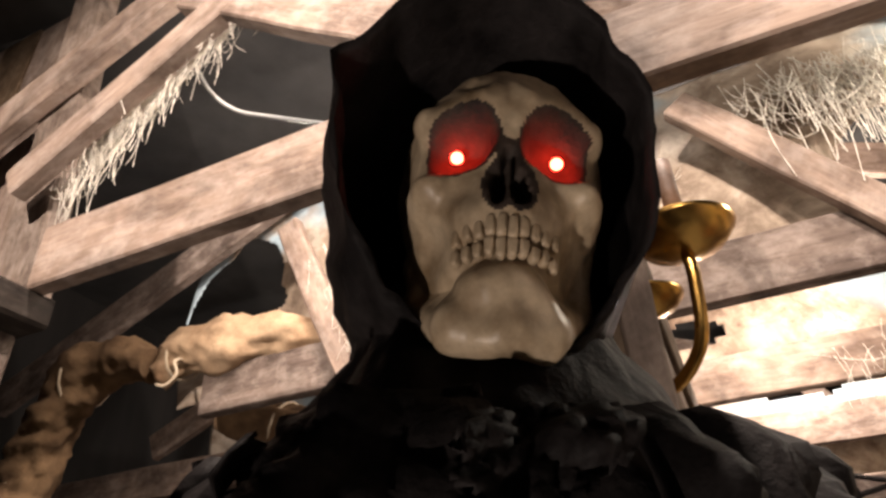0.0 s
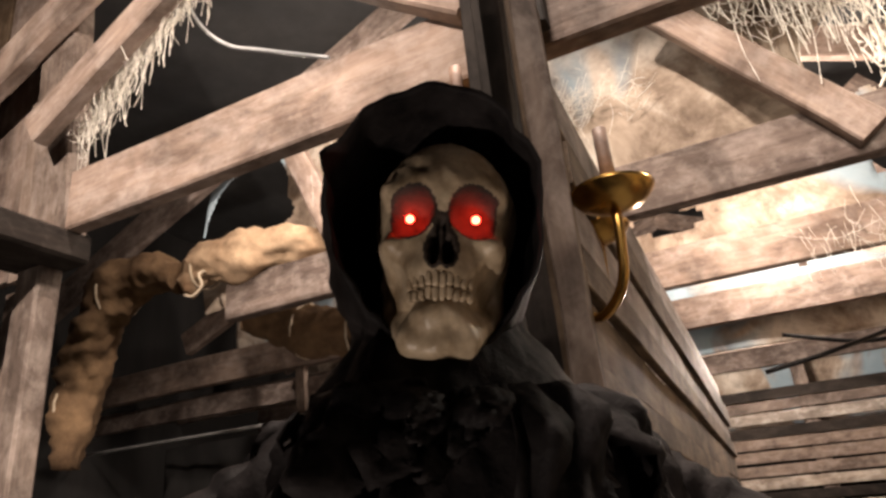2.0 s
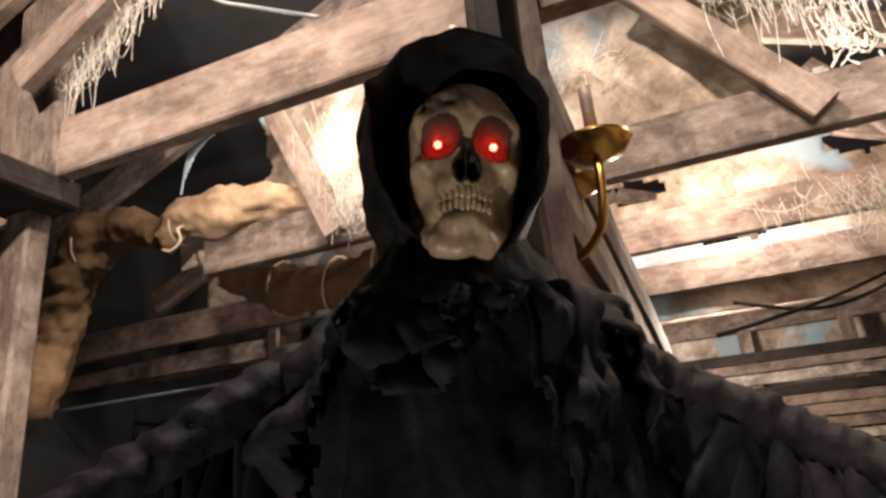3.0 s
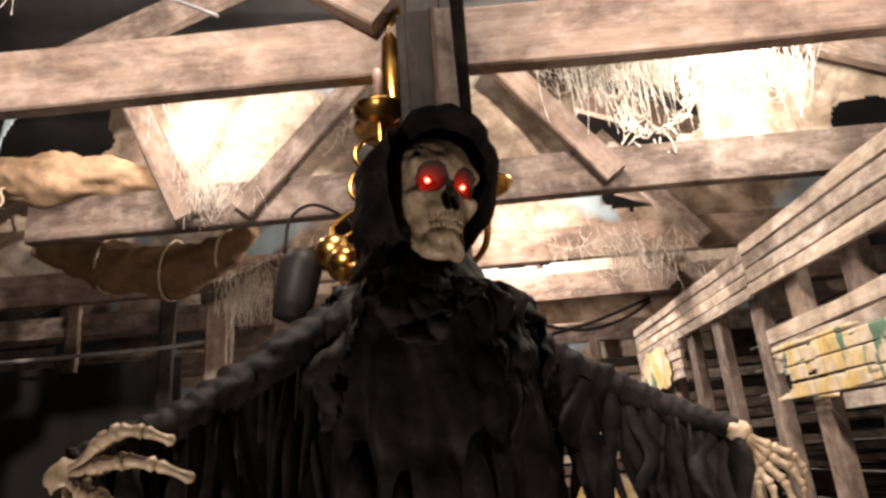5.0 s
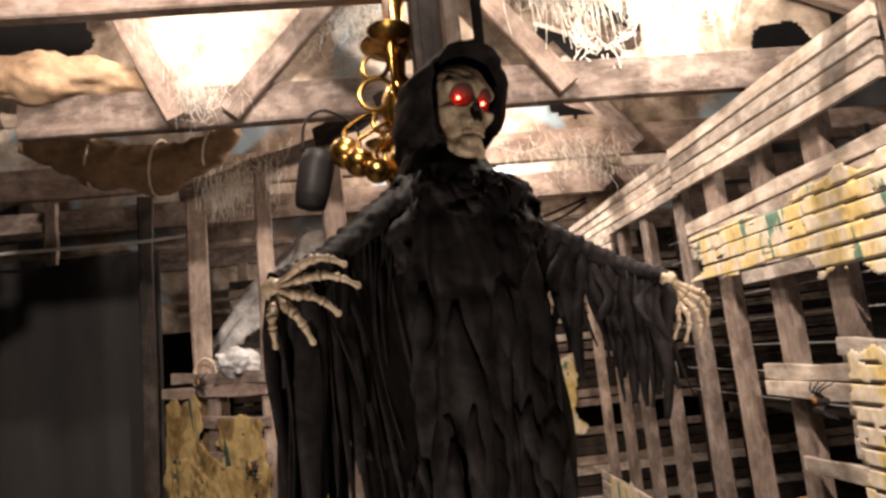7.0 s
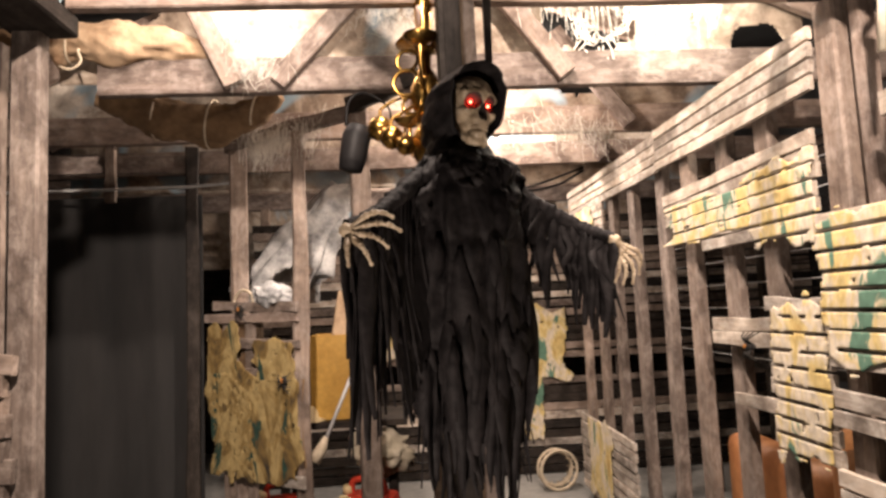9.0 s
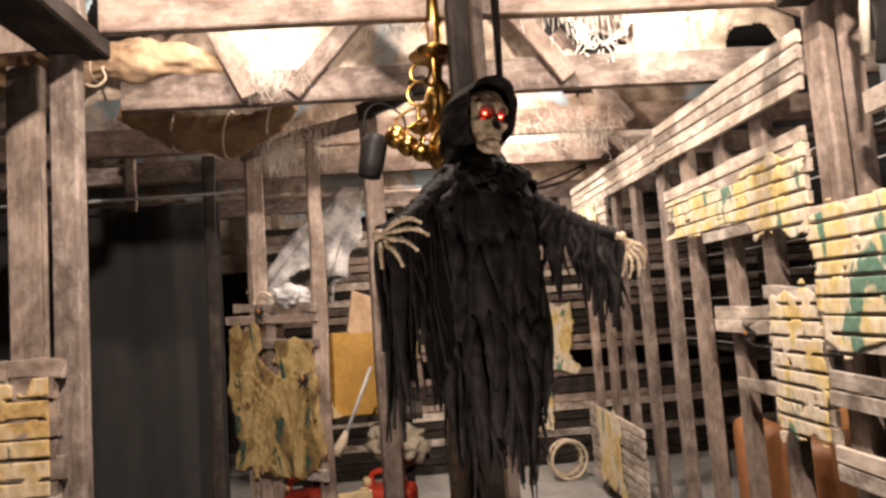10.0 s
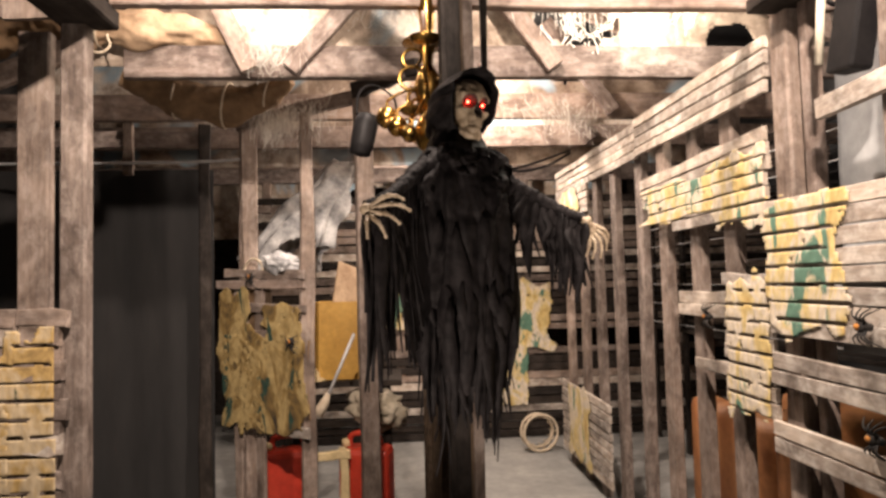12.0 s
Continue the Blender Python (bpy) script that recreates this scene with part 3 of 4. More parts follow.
def add_ribbon(bm, pts, widths, side, mat=0, thick=0.0014):
    """A strip of cloth along pts, its breadth along side."""
    side = Vector(side).normalized()
    rows = []
    for i, p in enumerate(pts):
        d = (Vector(pts[min(i + 1, len(pts) - 1)]) - Vector(pts[max(i - 1, 0)])).normalized()
        s = (side - d * side.dot(d)).normalized()
        n = d.cross(s) * thick
        w = s * widths[i] / 2
        c = Vector(p) + n * 1.2
        rows.append([bm.verts.new(Vector(p) - w), bm.verts.new(c), bm.verts.new(Vector(p) + w), bm.verts.new(Vector(p) + w - n), bm.verts.new(c - n), bm.verts.new(Vector(p) - w - n)])
    for a, b in zip(rows, rows[1:]):
        for k in range(6):
            f = bm.faces.new((a[k], a[(k + 1) % 6], b[(k + 1) % 6], b[k]))
            f.material_index, f.smooth = mat, k not in (2, 5)
    bm.faces.new(rows[0][::-1]).material_index = mat
    bm.faces.new(rows[-1]).material_index = mat


def hang(bm, top, length, width, side, rnd, drift=(0, 0, 0), mat=0, n=9):
    """A tattered strip that hangs from top."""
    top, drift = Vector(top), Vector(drift)
    ph, amp = rnd.uniform(0, 6), rnd.uniform(0.004, 0.014)
    side = Vector(side).normalized()
    out = side.cross(Vector((0, 0, 1)))
    pts, ws = [], []
    for i in range(n + 1):
        u = i / n
        pts.append(top + Vector((0, 0, -length * u)) + drift * u + side * amp * math.sin(ph + 5 * u) + out * amp * 0.8 * math.sin(ph * 2 + 4 * u))
        ws.append(width * min(1, 0.3 + 4 * u) * (1 - 0.75 * u ** 2.5) * (1 + 0.25 * math.sin(ph + 9 * u)))
    add_ribbon(bm, pts, ws, side + out * rnd.uniform(-0.5, 0.5), mat)


def torso_ring(z):
    """Half width, half depth and the middle's shift back at height z."""
    table = ((0.98, 0.085, 0.06, 0.03), (1.2, 0.095, 0.065, 0.03), (1.37, 0.105, 0.07, 0.03), (1.385, 0.15, 0.1, 0.03), (1.6, 0.15, 0.105, 0.03), (1.72, 0.15, 0.1, 0.035),
             (1.79, 0.13, 0.085, 0.04), (1.83, 0.1, 0.07, 0.045), (1.865, 0.075, 0.06, 0.05), (1.9, 0.07, 0.06, 0.055))
    for a, b in zip(table, table[1:]):
        if z <= b[0]:
            k = max(0, (z - a[0]) / (b[0] - a[0]))
            return [p + (q - p) * k for p, q in zip(a[1:], b[1:])]
    return table[-1][1:]


def torso_point(th, z, out=0.0):
    a, b, sh = torso_ring(z)
    low = max(0, min(1, (1.84 - z) / 0.2))
    k = 1 + low * (0.05 * math.sin(13 * th + 4 * noise.noise((th, z * 3, 0))) + 0.1 * noise.noise((math.cos(th) * 2.2, math.sin(th) * 2.2, z * 2.5)))
    c, d = Vector((math.cos(th) * a, math.sin(th) * b, z * 0.7)), Vector((math.cos(th) * a, math.sin(th) * b, z * 0.45))
    k += 0.17 * (crumple(c, 0.07) - 0.3) + 0.09 * (crumple(d + Vector((3, 1, 2)), 0.03) - 0.3)
    return body((a * k + out) * math.cos(th) - 0.005, sh + (b * k + out) * math.sin(th), z)


def add_bone(bm, a, b, r, mat):
    """A finger bone with knobbly ends."""
    a, b = Vector(a), Vector(b)
    pts = [a.lerp(b, k) for k in (0, 0.12, 0.3, 0.5, 0.7, 0.88, 1)]
    add_tube(bm, pts, [r * 0.7, r * 1.15, r * 0.85, r * 0.72, r * 0.82, r * 1.1, r * 0.6], 8, mat)


def bent(a, b, lift, n=3):
    a, b = Vector(a), Vector(b)
    return [a.lerp(b, k / n) + Vector(lift) * math.sin(math.pi * k / n) for k in range(n + 1)]


def add_hand(bm, wrist, knuckles, tips, lift, mat):
    for kn, tip in zip(knuckles, tips):
        add_bone(bm, Vector(wrist).lerp(Vector(kn), 0.1), kn, 0.0062, mat)
        line = bent(kn, tip, lift)
        for i, (a, b) in enumerate(zip(line, line[1:])):
            add_bone(bm, a, b, 0.0062 - 0.0011 * i, mat)
    add_blob(bm, wrist, (0.016, 0.014, 0.014), mat, 0.2)


def reaper():
    rnd = random.Random(21)
    bm = bmesh.new()
    CLOTH, SKULL, DARK, EYE = 0, 1, 2, 3
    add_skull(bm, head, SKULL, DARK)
    add_teeth(bm, head, SKULL)
    for s in (-1, 1):
        add_blob(bm, head(s * 0.0265, -0.037, 0.014), (0.0031, 0.0031, 0.0031), EYE, 0, sub=2)

    # hood: outer cloth to the rim, then the lining
    nt, ns = 96, 16
    def hood_point(th, s, inner):
        up, sd = math.sin(th), math.cos(th)
        low = max(0, -up)
        rx, rz = (0.083 if sd < 0 else 0.073), (0.078 if up > 0 else 0.105)
        grow = math.sqrt(max(0.0, 1 - max(0, s) ** 2.6)) * (1 + 0.12 * math.sin(math.pi * s))
        k = grow * (0.97 - 0.06 * s if inner else 1.0)
        fold = 1 + 0.05 * noise.noise((sd * 2.5, up * 2.5, s * 3)) + 0.012 * math.sin(9 * th + 4 * s) + 0.09 * (0.2 - abs(noise.noise((sd * 3, up * 3, s * 4)))) + 0.045 * (crumple(Vector((sd, up, s * 1.6)), 0.4) - 0.3)
        fold += 0.09 * math.exp(-((th - 2.75) / 0.1) ** 2) * (1 - s) - 0.05 * math.exp(-((th - 2.98) / 0.08) ** 2) * (1 - s)
        fold += 0.12 * math.exp(-((th - 0.42) / 0.13) ** 2) * math.exp(-((s - 0.3) / 0.25) ** 2)
        y = -0.048 + 0.035 * low + 0.012 * noise.noise((sd * 2, up * 2, 5.0)) - 0.024 * max(0, up) * (1 - s) + 0.205 * s + (0.006 if inner else 0)
        return body(-0.004 + rx * sd * k * fold, y, 1.95 + rz * up * k * fold - 0.02 * s)
    rows = []
    for inner, order in ((False, range(ns, -1, -1)), (True, range(0, ns + 1))):
        for j in order:
            s = j / ns * 0.985
            rows.append([bm.verts.new(hood_point(2 * math.pi * i / nt, s, inner)) for i in range(nt)])
    for a, b in zip(rows, rows[1:]):
        for i in range(nt):
            f = bm.faces.new((a[i], b[i], b[(i + 1) % nt], a[(i + 1) % nt]))
            f.material_index, f.smooth = CLOTH, True

    # robe
    nz, nt = 150, 200
    rows = []
    for j in range(nz + 1):
        z = 1.9 - (1.9 - 1.0) * j / nz
        rows.append([bm.verts.new(torso_point(2 * math.pi * i / nt, z)) for i in range(nt)])
    for j in range(nz):
        for i in range(nt):
            th = 2 * math.pi * i / nt
            z = 1.9 - 0.9 * j / nz
            if z < 1.2 + 0.1 * noise.noise((math.cos(th) * 4, math.sin(th) * 4, 3.0)) + 0.05 * math.sin(17 * th):
                continue
            f = bm.faces.new((rows[j][i], rows[j + 1][i], rows[j + 1][(i + 1) % nt], rows[j][(i + 1) % nt]))
            f.material_index, f.smooth = CLOTH, True
    bmesh.ops.delete(bm, geom=[v for v in bm.verts if not v.link_faces], context="VERTS")

    # tattered strips round the robe and at its hem
    for k in range(72):
        th = rnd.uniform(0, 2 * math.pi)
        z = rnd.choice((1.6, 1.5, 1.46, 1.44, 1.42, 1.4, 1.4, 1.39)) + rnd.uniform(-0.03, 0.03)
        top = torso_point(th, z, 0.001)
        side = torso_point(th + 0.1, z) - torso_point(th - 0.1, z)
        a = torso_ring(z)[0]
        hang(bm, top, min(rnd.uniform(0.12, 0.34), z - 1.08), rnd.uniform(0.02, 0.055), side, rnd, (0, 0, 0), CLOTH)
    for k in range(60):
        th = rnd.uniform(0, 2 * math.pi)
        z = rnd.uniform(1.22, 1.38)
        side = torso_point(th + 0.1, z) - torso_point(th - 0.1, z)
        hang(bm, torso_point(th, z, 0.002), rnd.uniform(0.14, 0.29), rnd.uniform(0.01, 0.032), side, rnd, (rnd.uniform(-0.03, 0.03), 0, 0), CLOTH)

    # collar scraps below the chin
    for t0, t1, z0, z1, lean, seed in ((-2.6, -1.75, 1.825, 1.73, 0.25, 1.0), (-1.75, -1.3, 1.815, 1.76, -0.2, 2.0), (-1.35, -0.85, 1.815, 1.62, -0.25, 3.0), (-0.9, -0.35, 1.815, 1.67, 0.1, 4.0), (-2.9, -2.4, 1.81, 1.65, -0.1, 5.0)):
        def scrap(u, v):
            th = t0 + (t1 - t0) * u + lean * v
            return torso_point(th, z0 + (z1 - z0) * v, 0.006 + 0.008 * math.sin(3 * v) + 0.03 * crumple(Vector((u, v, seed)), 0.4) + 0.012 * crumple(Vector((u, v, seed)), 0.16))
        add_sheet(bm, scrap, 22, 20, 0.002, CLOTH, lambda u, v: abs(u - 0.5) * 2 > 1.25 - v + 0.3 * noise.noise((u * 5, v * 5, seed)))

    # sleeves
    def w(x, y, z):
        return Vector((x, y, z)) - ORIGIN
    arms = (
        [w(-0.17, 0.3, 1.79), w(-0.235, 0.24, 1.77), w(-0.3, 0.14, 1.70), w(-0.345, 0.07, 1.655), w(-0.39, 0.025, 1.63)],
        [w(-0.06, 0.37, 1.79), w(0.0, 0.39, 1.745), w(0.09, 0.405, 1.695), w(0.16, 0.395, 1.655), w(0.228, 0.365, 1.62)],
    )
    for line in arms:
        pts = curve_pts(line, 90)
        rings = add_tube(bm, pts, [0.031 - 0.017 * (i / 90) ** 0.5 for i in range(91)], 28, CLOTH)
        for i, ring in enumerate(rings):
            c = pts[i]
            for j, v in enumerate(ring):
                d = v.co - c
                wrap = (i / 4.6 + j / 28 + 0.6 * noise.noise(v.co * 20)) % 1.0
                v.co = c + d * (0.92 + 0.2 * wrap + 0.4 * (crumple(v.co, 0.035) - 0.3))
    # strips below the sleeves
    for line, count, longest in ((arms[0], 70, 0.46), (arms[1], 64, 0.25)):
        pts = curve_pts(line, 60)
        for k in range(count):
            i = int(rnd.uniform(8, 60))
            side = (pts[min(i + 2, 60)] - pts[i - 2])
            far = i / 60
            ln = rnd.uniform(0.35, 1.0) * longest * (1.0 if far > 0.4 else 0.8)
            hang(bm, pts[i] + Vector((0, rnd.uniform(-0.015, 0.02), -0.012)), ln, rnd.uniform(0.008, 0.036), side, rnd, (rnd.uniform(-0.03, 0.03), rnd.uniform(-0.02, 0.02), 0), CLOTH)
    # wide drape between body and sleeve
    for line, drop, wide in ((arms[0], 0.42, 0.8), (arms[1], 0.09, 0.5)):
        pts = curve_pts(line, 60)
        def drape(u, v, pts=pts, drop=drop, wide=wide):
            p = pts[int(u * 58 * wide)] if u < 1 else pts[int(58 * wide)]
            q = p * (1 - 0.25 * v) + Vector((0, 0, 0.25 * v * p.z))
            return Vector((q.x, q.y, p.z - 0.01 - drop * v)) + Vector((0.012, 0.02, 0)) * math.sin(u * 26 + v * 2)
        add_sheet(bm, drape, 60, 24, 0.003, CLOTH, lambda u, v, wd=wide: v > 0.72 + 0.5 * noise.noise((u * 9, v * 2, wd * 9)))
    # bony fingers
    wr = w(-0.39, 0.02, 1.622)
    add_hand(bm, wr, [w(-0.355, 0.0, 1.645), w(-0.352, -0.005, 1.628), w(-0.36, -0.008, 1.61), w(-0.372, -0.005, 1.597), w(-0.39, 0.0, 1.595)],
             [w(-0.302, -0.002, 1.64), w(-0.288, 0.0, 1.614), w(-0.313, -0.005, 1.583), w(-0.345, 0.0, 1.553), w(-0.388, 0.0, 1.552)], (0.0, -0.012, 0.008), SKULL)
    wl = w(0.228, 0.362, 1.618)
    add_hand(bm, wl, [w(0.258, 0.35, 1.598), w(0.254, 0.35, 1.588), w(0.247, 0.352, 1.58), w(0.238, 0.356, 1.575), w(0.228, 0.362, 1.58)],
             [w(0.287, 0.352, 1.552), w(0.28, 0.35, 1.528), w(0.263, 0.352, 1.506), w(0.24, 0.356, 1.505), w(0.222, 0.36, 1.512)], (0.01, -0.01, 0.006), SKULL)
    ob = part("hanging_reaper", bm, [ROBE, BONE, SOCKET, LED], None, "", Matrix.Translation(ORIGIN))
    return tagged(ob, "hooded skeleton reaper prop in tattered black cloth with red glowing eyes", "halloween prop")


reaper()

# ---- brass chandelier behind the reaper ----


def chandelier():
    c = holder("brass_chandelier", (-0.2, 0.76, 1.9), "polished brass chandelier with curved arms, drip plates and dark candle tubes", "chandelier")
    bm = bmesh.new()
    prof = [(0.006, 2.75), (0.01, 2.62), (0.03, 2.6), (0.034, 2.56), (0.018, 2.53), (0.026, 2.5), (0.03, 2.42), (0.024, 2.34), (0.014, 2.3), (0.03, 2.285), (0.034, 2.27), (0.02, 2.25), (0.018, 2.21),
            (0.032, 2.19), (0.047, 2.15), (0.05, 2.12), (0.042, 2.08), (0.02, 2.055), (0.014, 2.04), (0.03, 2.03), (0.052, 1.99), (0.054, 1.96), (0.04, 1.92), (0.016, 1.9), (0.008, 1.88), (0.012, 1.87), (0.004, 1.855)]
    add_lathe(bm, [(r, z - 1.9) for r, z in prof], 28)
    part("column", bm, BRASS, c, "", Matrix.Translation((-0.2, 0.76, 1.9)))
    bm = bmesh.new()
    add_lathe(bm, [(0.02, 0), (0.085, -0.004), (0.09, 0.0), (0.085, 0.005), (0.02, 0.006)], 28)
    part("plate", bm, BRASS, c, "", Matrix.Translation((-0.2, 0.76, 2.29)))
    bm = bmesh.new()
    add_tube(bm, [(0, 0, 2.7), (0, 0, 3.75)], 0.004, 6)
    part("chain_rod", bm, BRASS, c, "", Matrix.Translation((-0.2, 0.76, 0)))
    for deg, r, up in ((-40, 0.22, -0.045), (-97, 0.14, 0.13), (38, 0.13, 0.0), (105, 0.2, -0.02)):
        a = radians(deg)
        d = Vector((math.cos(a), math.sin(a), 0))
        arm = bmesh.new()
        line = curve_pts([d * 0.03 + Vector((0, 0, 2.12)), d * r * 0.33 + Vector((0, 0, 2.06)), d * r * 0.66 + Vector((0, 0, 1.99)), d * r * 0.93 + Vector((0, 0, 2.01)), d * r + Vector((0, 0, 2.07)), d * r + Vector((0, 0, 2.11))], 30)
        add_tube(arm, line, 0.0065, 10)
        scroll = [d * (0.1 + 0.03 * math.cos(t) * (1 - t / 14)) + Vector((0, 0, 2.1 + 0.03 * math.sin(t) * (1 - t / 14))) for t in [i * 0.35 for i in range(30)]]
        add_tube(arm, scroll, 0.004, 8)
        base = Matrix.Translation((-0.2, 0.76, up))
        ao = part("arm", arm, BRASS, c, "", base)
        bm = bmesh.new()
        at = base @ Matrix.Translation(d * r)
        add_lathe(bm, [(0.006, 2.1), (0.02, 2.103), (0.04, 2.112), (0.05, 2.124), (0.052, 2.128), (0.04, 2.12), (0.02, 2.112), (0.012, 2.114), (0.018, 2.124), (0.02, 2.134), (0.014, 2.142), (0.01, 2.144)], 28)
        part("drip_plate", bm, BRASS, ao, "", at)
        bm = bmesh.new()
        add_lathe(bm, [(0.0095, 2.143), (0.009, 2.18), (0.0092, 2.19), (0.0092, 2.215), (0.004, 2.217)], 14)
        part("candle_tube", bm, CANDLE, ao, "dark candle tube", at)
    for x, z, r in ((-0.055, 0.33, 0.032), (-0.06, 0.26, 0.04), (-0.045, 0.19, 0.028)):
        bm = bmesh.new()
        add_tube(bm, [(r * math.cos(t), -0.02 + 0.03 * math.sin(t * 0.5), r * math.sin(t)) for t in [i * 2 * math.pi / 24 for i in range(25)]], 0.006, 8)
        part("scroll", bm, BRASS, c, "", Matrix.Translation((-0.2 + x, 0.74, 1.9 + z)))
    # two hanging balls low on the side of the column
    for x, y, z, r in ((-0.31, 0.72, 1.985, 0.036), (-0.345, 0.78, 2.03, 0.04), (-0.27, 0.68, 1.95, 0.03)):
        bm = bmesh.new()
        add_lathe(bm, [(0.004, r + 0.02), (0.007, r), *[(r * math.sin(t), r * math.cos(t)) for t in (0.3, 0.6, 0.9, 1.2, 1.57, 1.9, 2.2, 2.6, 2.9)]], 24)
        add_tube(bm, curve_pts([(0, 0, r + 0.02), ((-0.2 - x) * 0.4, (0.76 - y) * 0.4, r + 0.05), (-0.2 - x, 0.76 - y, 2.12 - z)], 12), 0.005, 8)
        part("ball", bm, BRASS, c, "", Matrix.Translation((x, y, z)))
    return c


chandelier()

bm = bmesh.new()
add_lathe(bm, [(0.01, 0.1), (0.045, 0.09), (0.056, 0.05), (0.052, -0.05), (0.045, -0.09), (0.01, -0.1)], 22)
add_tube(bm, curve_pts([(-0.05, 0, 0.08), (-0.055, 0, 0.18), (0, 0, 0.235), (0.1, 0.0, 0.21), (0.13, 0, 0.15)], 20), 0.005, 8)
lan = part("black_lantern", bm, IRON, None, "", pose(-0.43, 0.82, 1.98, 0, 12, 20) @ Matrix.Scale(0.8, 4))
tagged(lan, "black iron lantern with a hoop handle hung beside the chandelier", "lantern")

# ---- burlap bundles on and under the truss ----


def bundle(name, line, radii, label, rope_at, seed, mat=BURLAP, tail=True):
    b = holder(name, line[0], label, "bundle", "burlap bundles")
    bm = bmesh.new()
    pts = curve_pts(line, 60)
    n = len(radii) - 1
    rr = []
    for i in range(61):
        u = i / 60 * n
        k = min(int(u), n - 1)
        rr.append(radii[k] + (radii[k + 1] - radii[k]) * (u - k))
    rings = add_tube(bm, pts, rr, 36)
    for i, ring in enumerate(rings):
        for v in ring:
            d = v.co - pts[i]
            v.co = pts[i] + d * (1 + 0.35 * noise.noise(v.co * 8 + Vector((seed, 0, 0))) + 0.3 * noise.noise(Vector((v.co.x * 7, v.co.y * 30, v.co.z * 30))) + 0.1 * noise.noise(v.co * 45))
    part("sack", bm, mat, b)
    for k in rope_at:
        bm = bmesh.new()
        c, r = pts[k], rr[k] * 1.12
        loop = [c + Vector((0.02 * math.sin(t), r * math.cos(t), r * math.sin(t))) for t in [i * 0.4 for i in range(17)]]
        add_tube(bm, loop if not tail else loop + curve_pts([loop[-1], c + Vector((0.05, -r * 1.05, -r * 0.7)), c + Vector((0.06, -r, -r * 1.3)), c + Vector((0.02, -r, -r * 1.7)), c + Vector((-0.03, -r * 0.9, -r * 1.5))], 14)[1:], 0.005, 7)
        part("rope", bm, ROPE, b, "frayed pale rope")
    return b


bundle("burlap_bundle", [(-1.72, 1.5, 2.58), (-1.6, 1.52, 2.64), (-1.4, 1.54, 2.645), (-1.2, 1.56, 2.62), (-1.05, 1.58, 2.59)], [0.05, 0.075, 0.085, 0.06, 0.03], "pale burlap bundle tied with rope lying on a truss", (12,), 1.0)
bundle("burlap_bundle", [(-1.62, 1.72, 2.5), (-1.4, 1.78, 2.4), (-1.15, 1.8, 2.36), (-0.95, 1.75, 2.4), (-0.82, 1.7, 2.46)], [0.05, 0.09, 0.1, 0.07, 0.03], "brown sagging burlap bundle hung below the trusses", (16, 30, 46), 2.0, BURLAP_DARK, False)
bundle("burlap_bundle", [(-2.34, 1.55, 2.0), (-2.28, 1.53, 2.35), (-2.12, 1.5, 2.6), (-1.9, 1.5, 2.66), (-1.74, 1.5, 2.62)], [0.06, 0.09, 0.1, 0.08, 0.05], "brown burlap wrapped limb hanging down from a truss", (10, 34), 3.0, BURLAP_DARK, False)

# ---- stall on the left ----
stall = holder("stall_frame", (-0.8, 1.92, 0), "stall frame of rough grey posts with a patched half gate", "stall")
board("post", (-0.79, 1.93, 0), (-0.785, 1.93, 2.36), 0.07, 0.05, POST, stall, (0.3, -1, 0), segs=8)
board("post", (-0.465, 1.77, 0), (-0.48, 1.77, 2.41), 0.09, 0.06, POST, stall, (0.3, -1, 0), segs=8)
board("post", (-1.13, 2.2, 0), (-1.14, 2.2, 2.4), 0.08, 0.06, POST, stall, (0.3, -1, 0), segs=8)
board("post", (-1.43, 2.36, 0), (-1.43, 2.36, 2.4), 0.07, 0.05, DARKWOOD, stall, (0.3, -1, 0), segs=8)
board("post", (-1.25, 2.6, 0), (-1.25, 2.6, 2.42), 0.07, 0.05, POST, stall, (0, -1, 0), segs=8)
board("top_rail", (-1.2, 2.2, 2.36), (-0.5, 1.78, 2.4), 0.07, 0.045, POST, stall, (0.4, -1, 0), segs=8)
board("top_rail", (-0.52, 1.76, 2.42), (-0.2, 1.5, 2.46), 0.08, 0.05, DARKWOOD, stall, (0.4, -1, 0), segs=8)
G1, GD = Vector((-0.8, 1.885, 0)), Vector((-0.8, 0.6, 0)).normalized()


def gate(s0, s1, z0, z1, w, mat=POST, name="gate_board"):
    return board(name, G1 + GD * s0 + Vector((0, 0, z0)), G1 + GD * s1 + Vector((0, 0, z1)), w, 0.022, mat, stall, (-0.6, -0.8, 0), segs=5)


for s0, s1, z0, z1, w, mt in ((0.0, 0.6, 1.5, 1.53, 0.05, POST), (0.0, 0.68, 1.455, 1.465, 0.045, TIMBER), (0.0, 0.42, 1.33, 1.335, 0.045, POST), (0.0, 0.36, 1.18, 1.2, 0.035, POST), (-0.02, 0.56, 0.7, 0.72, 0.055, WHITEWASH)):
    gate(s0, s1, z0, z1, w, mt)
for s in (0.33, 0.5):
    board("gate_stile", G1 + GD * s + Vector((0, 0.02, 0.0)), G1 + GD * s + Vector((0, 0.02, 1.46)), 0.06, 0.025, POST, stall, (-0.6, -0.8, 0))
gn = Vector((-0.6, -0.8, 0))
for k in range(7):
    s0 = 0.04 + k * 0.092
    board("gate_panel", G1 + GD * s0 - gn * 0.03 + Vector((0, 0, 0.76)), G1 + GD * s0 - gn * 0.03 + Vector((0, 0, 1.16 if k < 3 else 1.44)), 0.086, 0.014, RAFTER if k % 2 else BURLAP_DARK, stall, gn, segs=3)
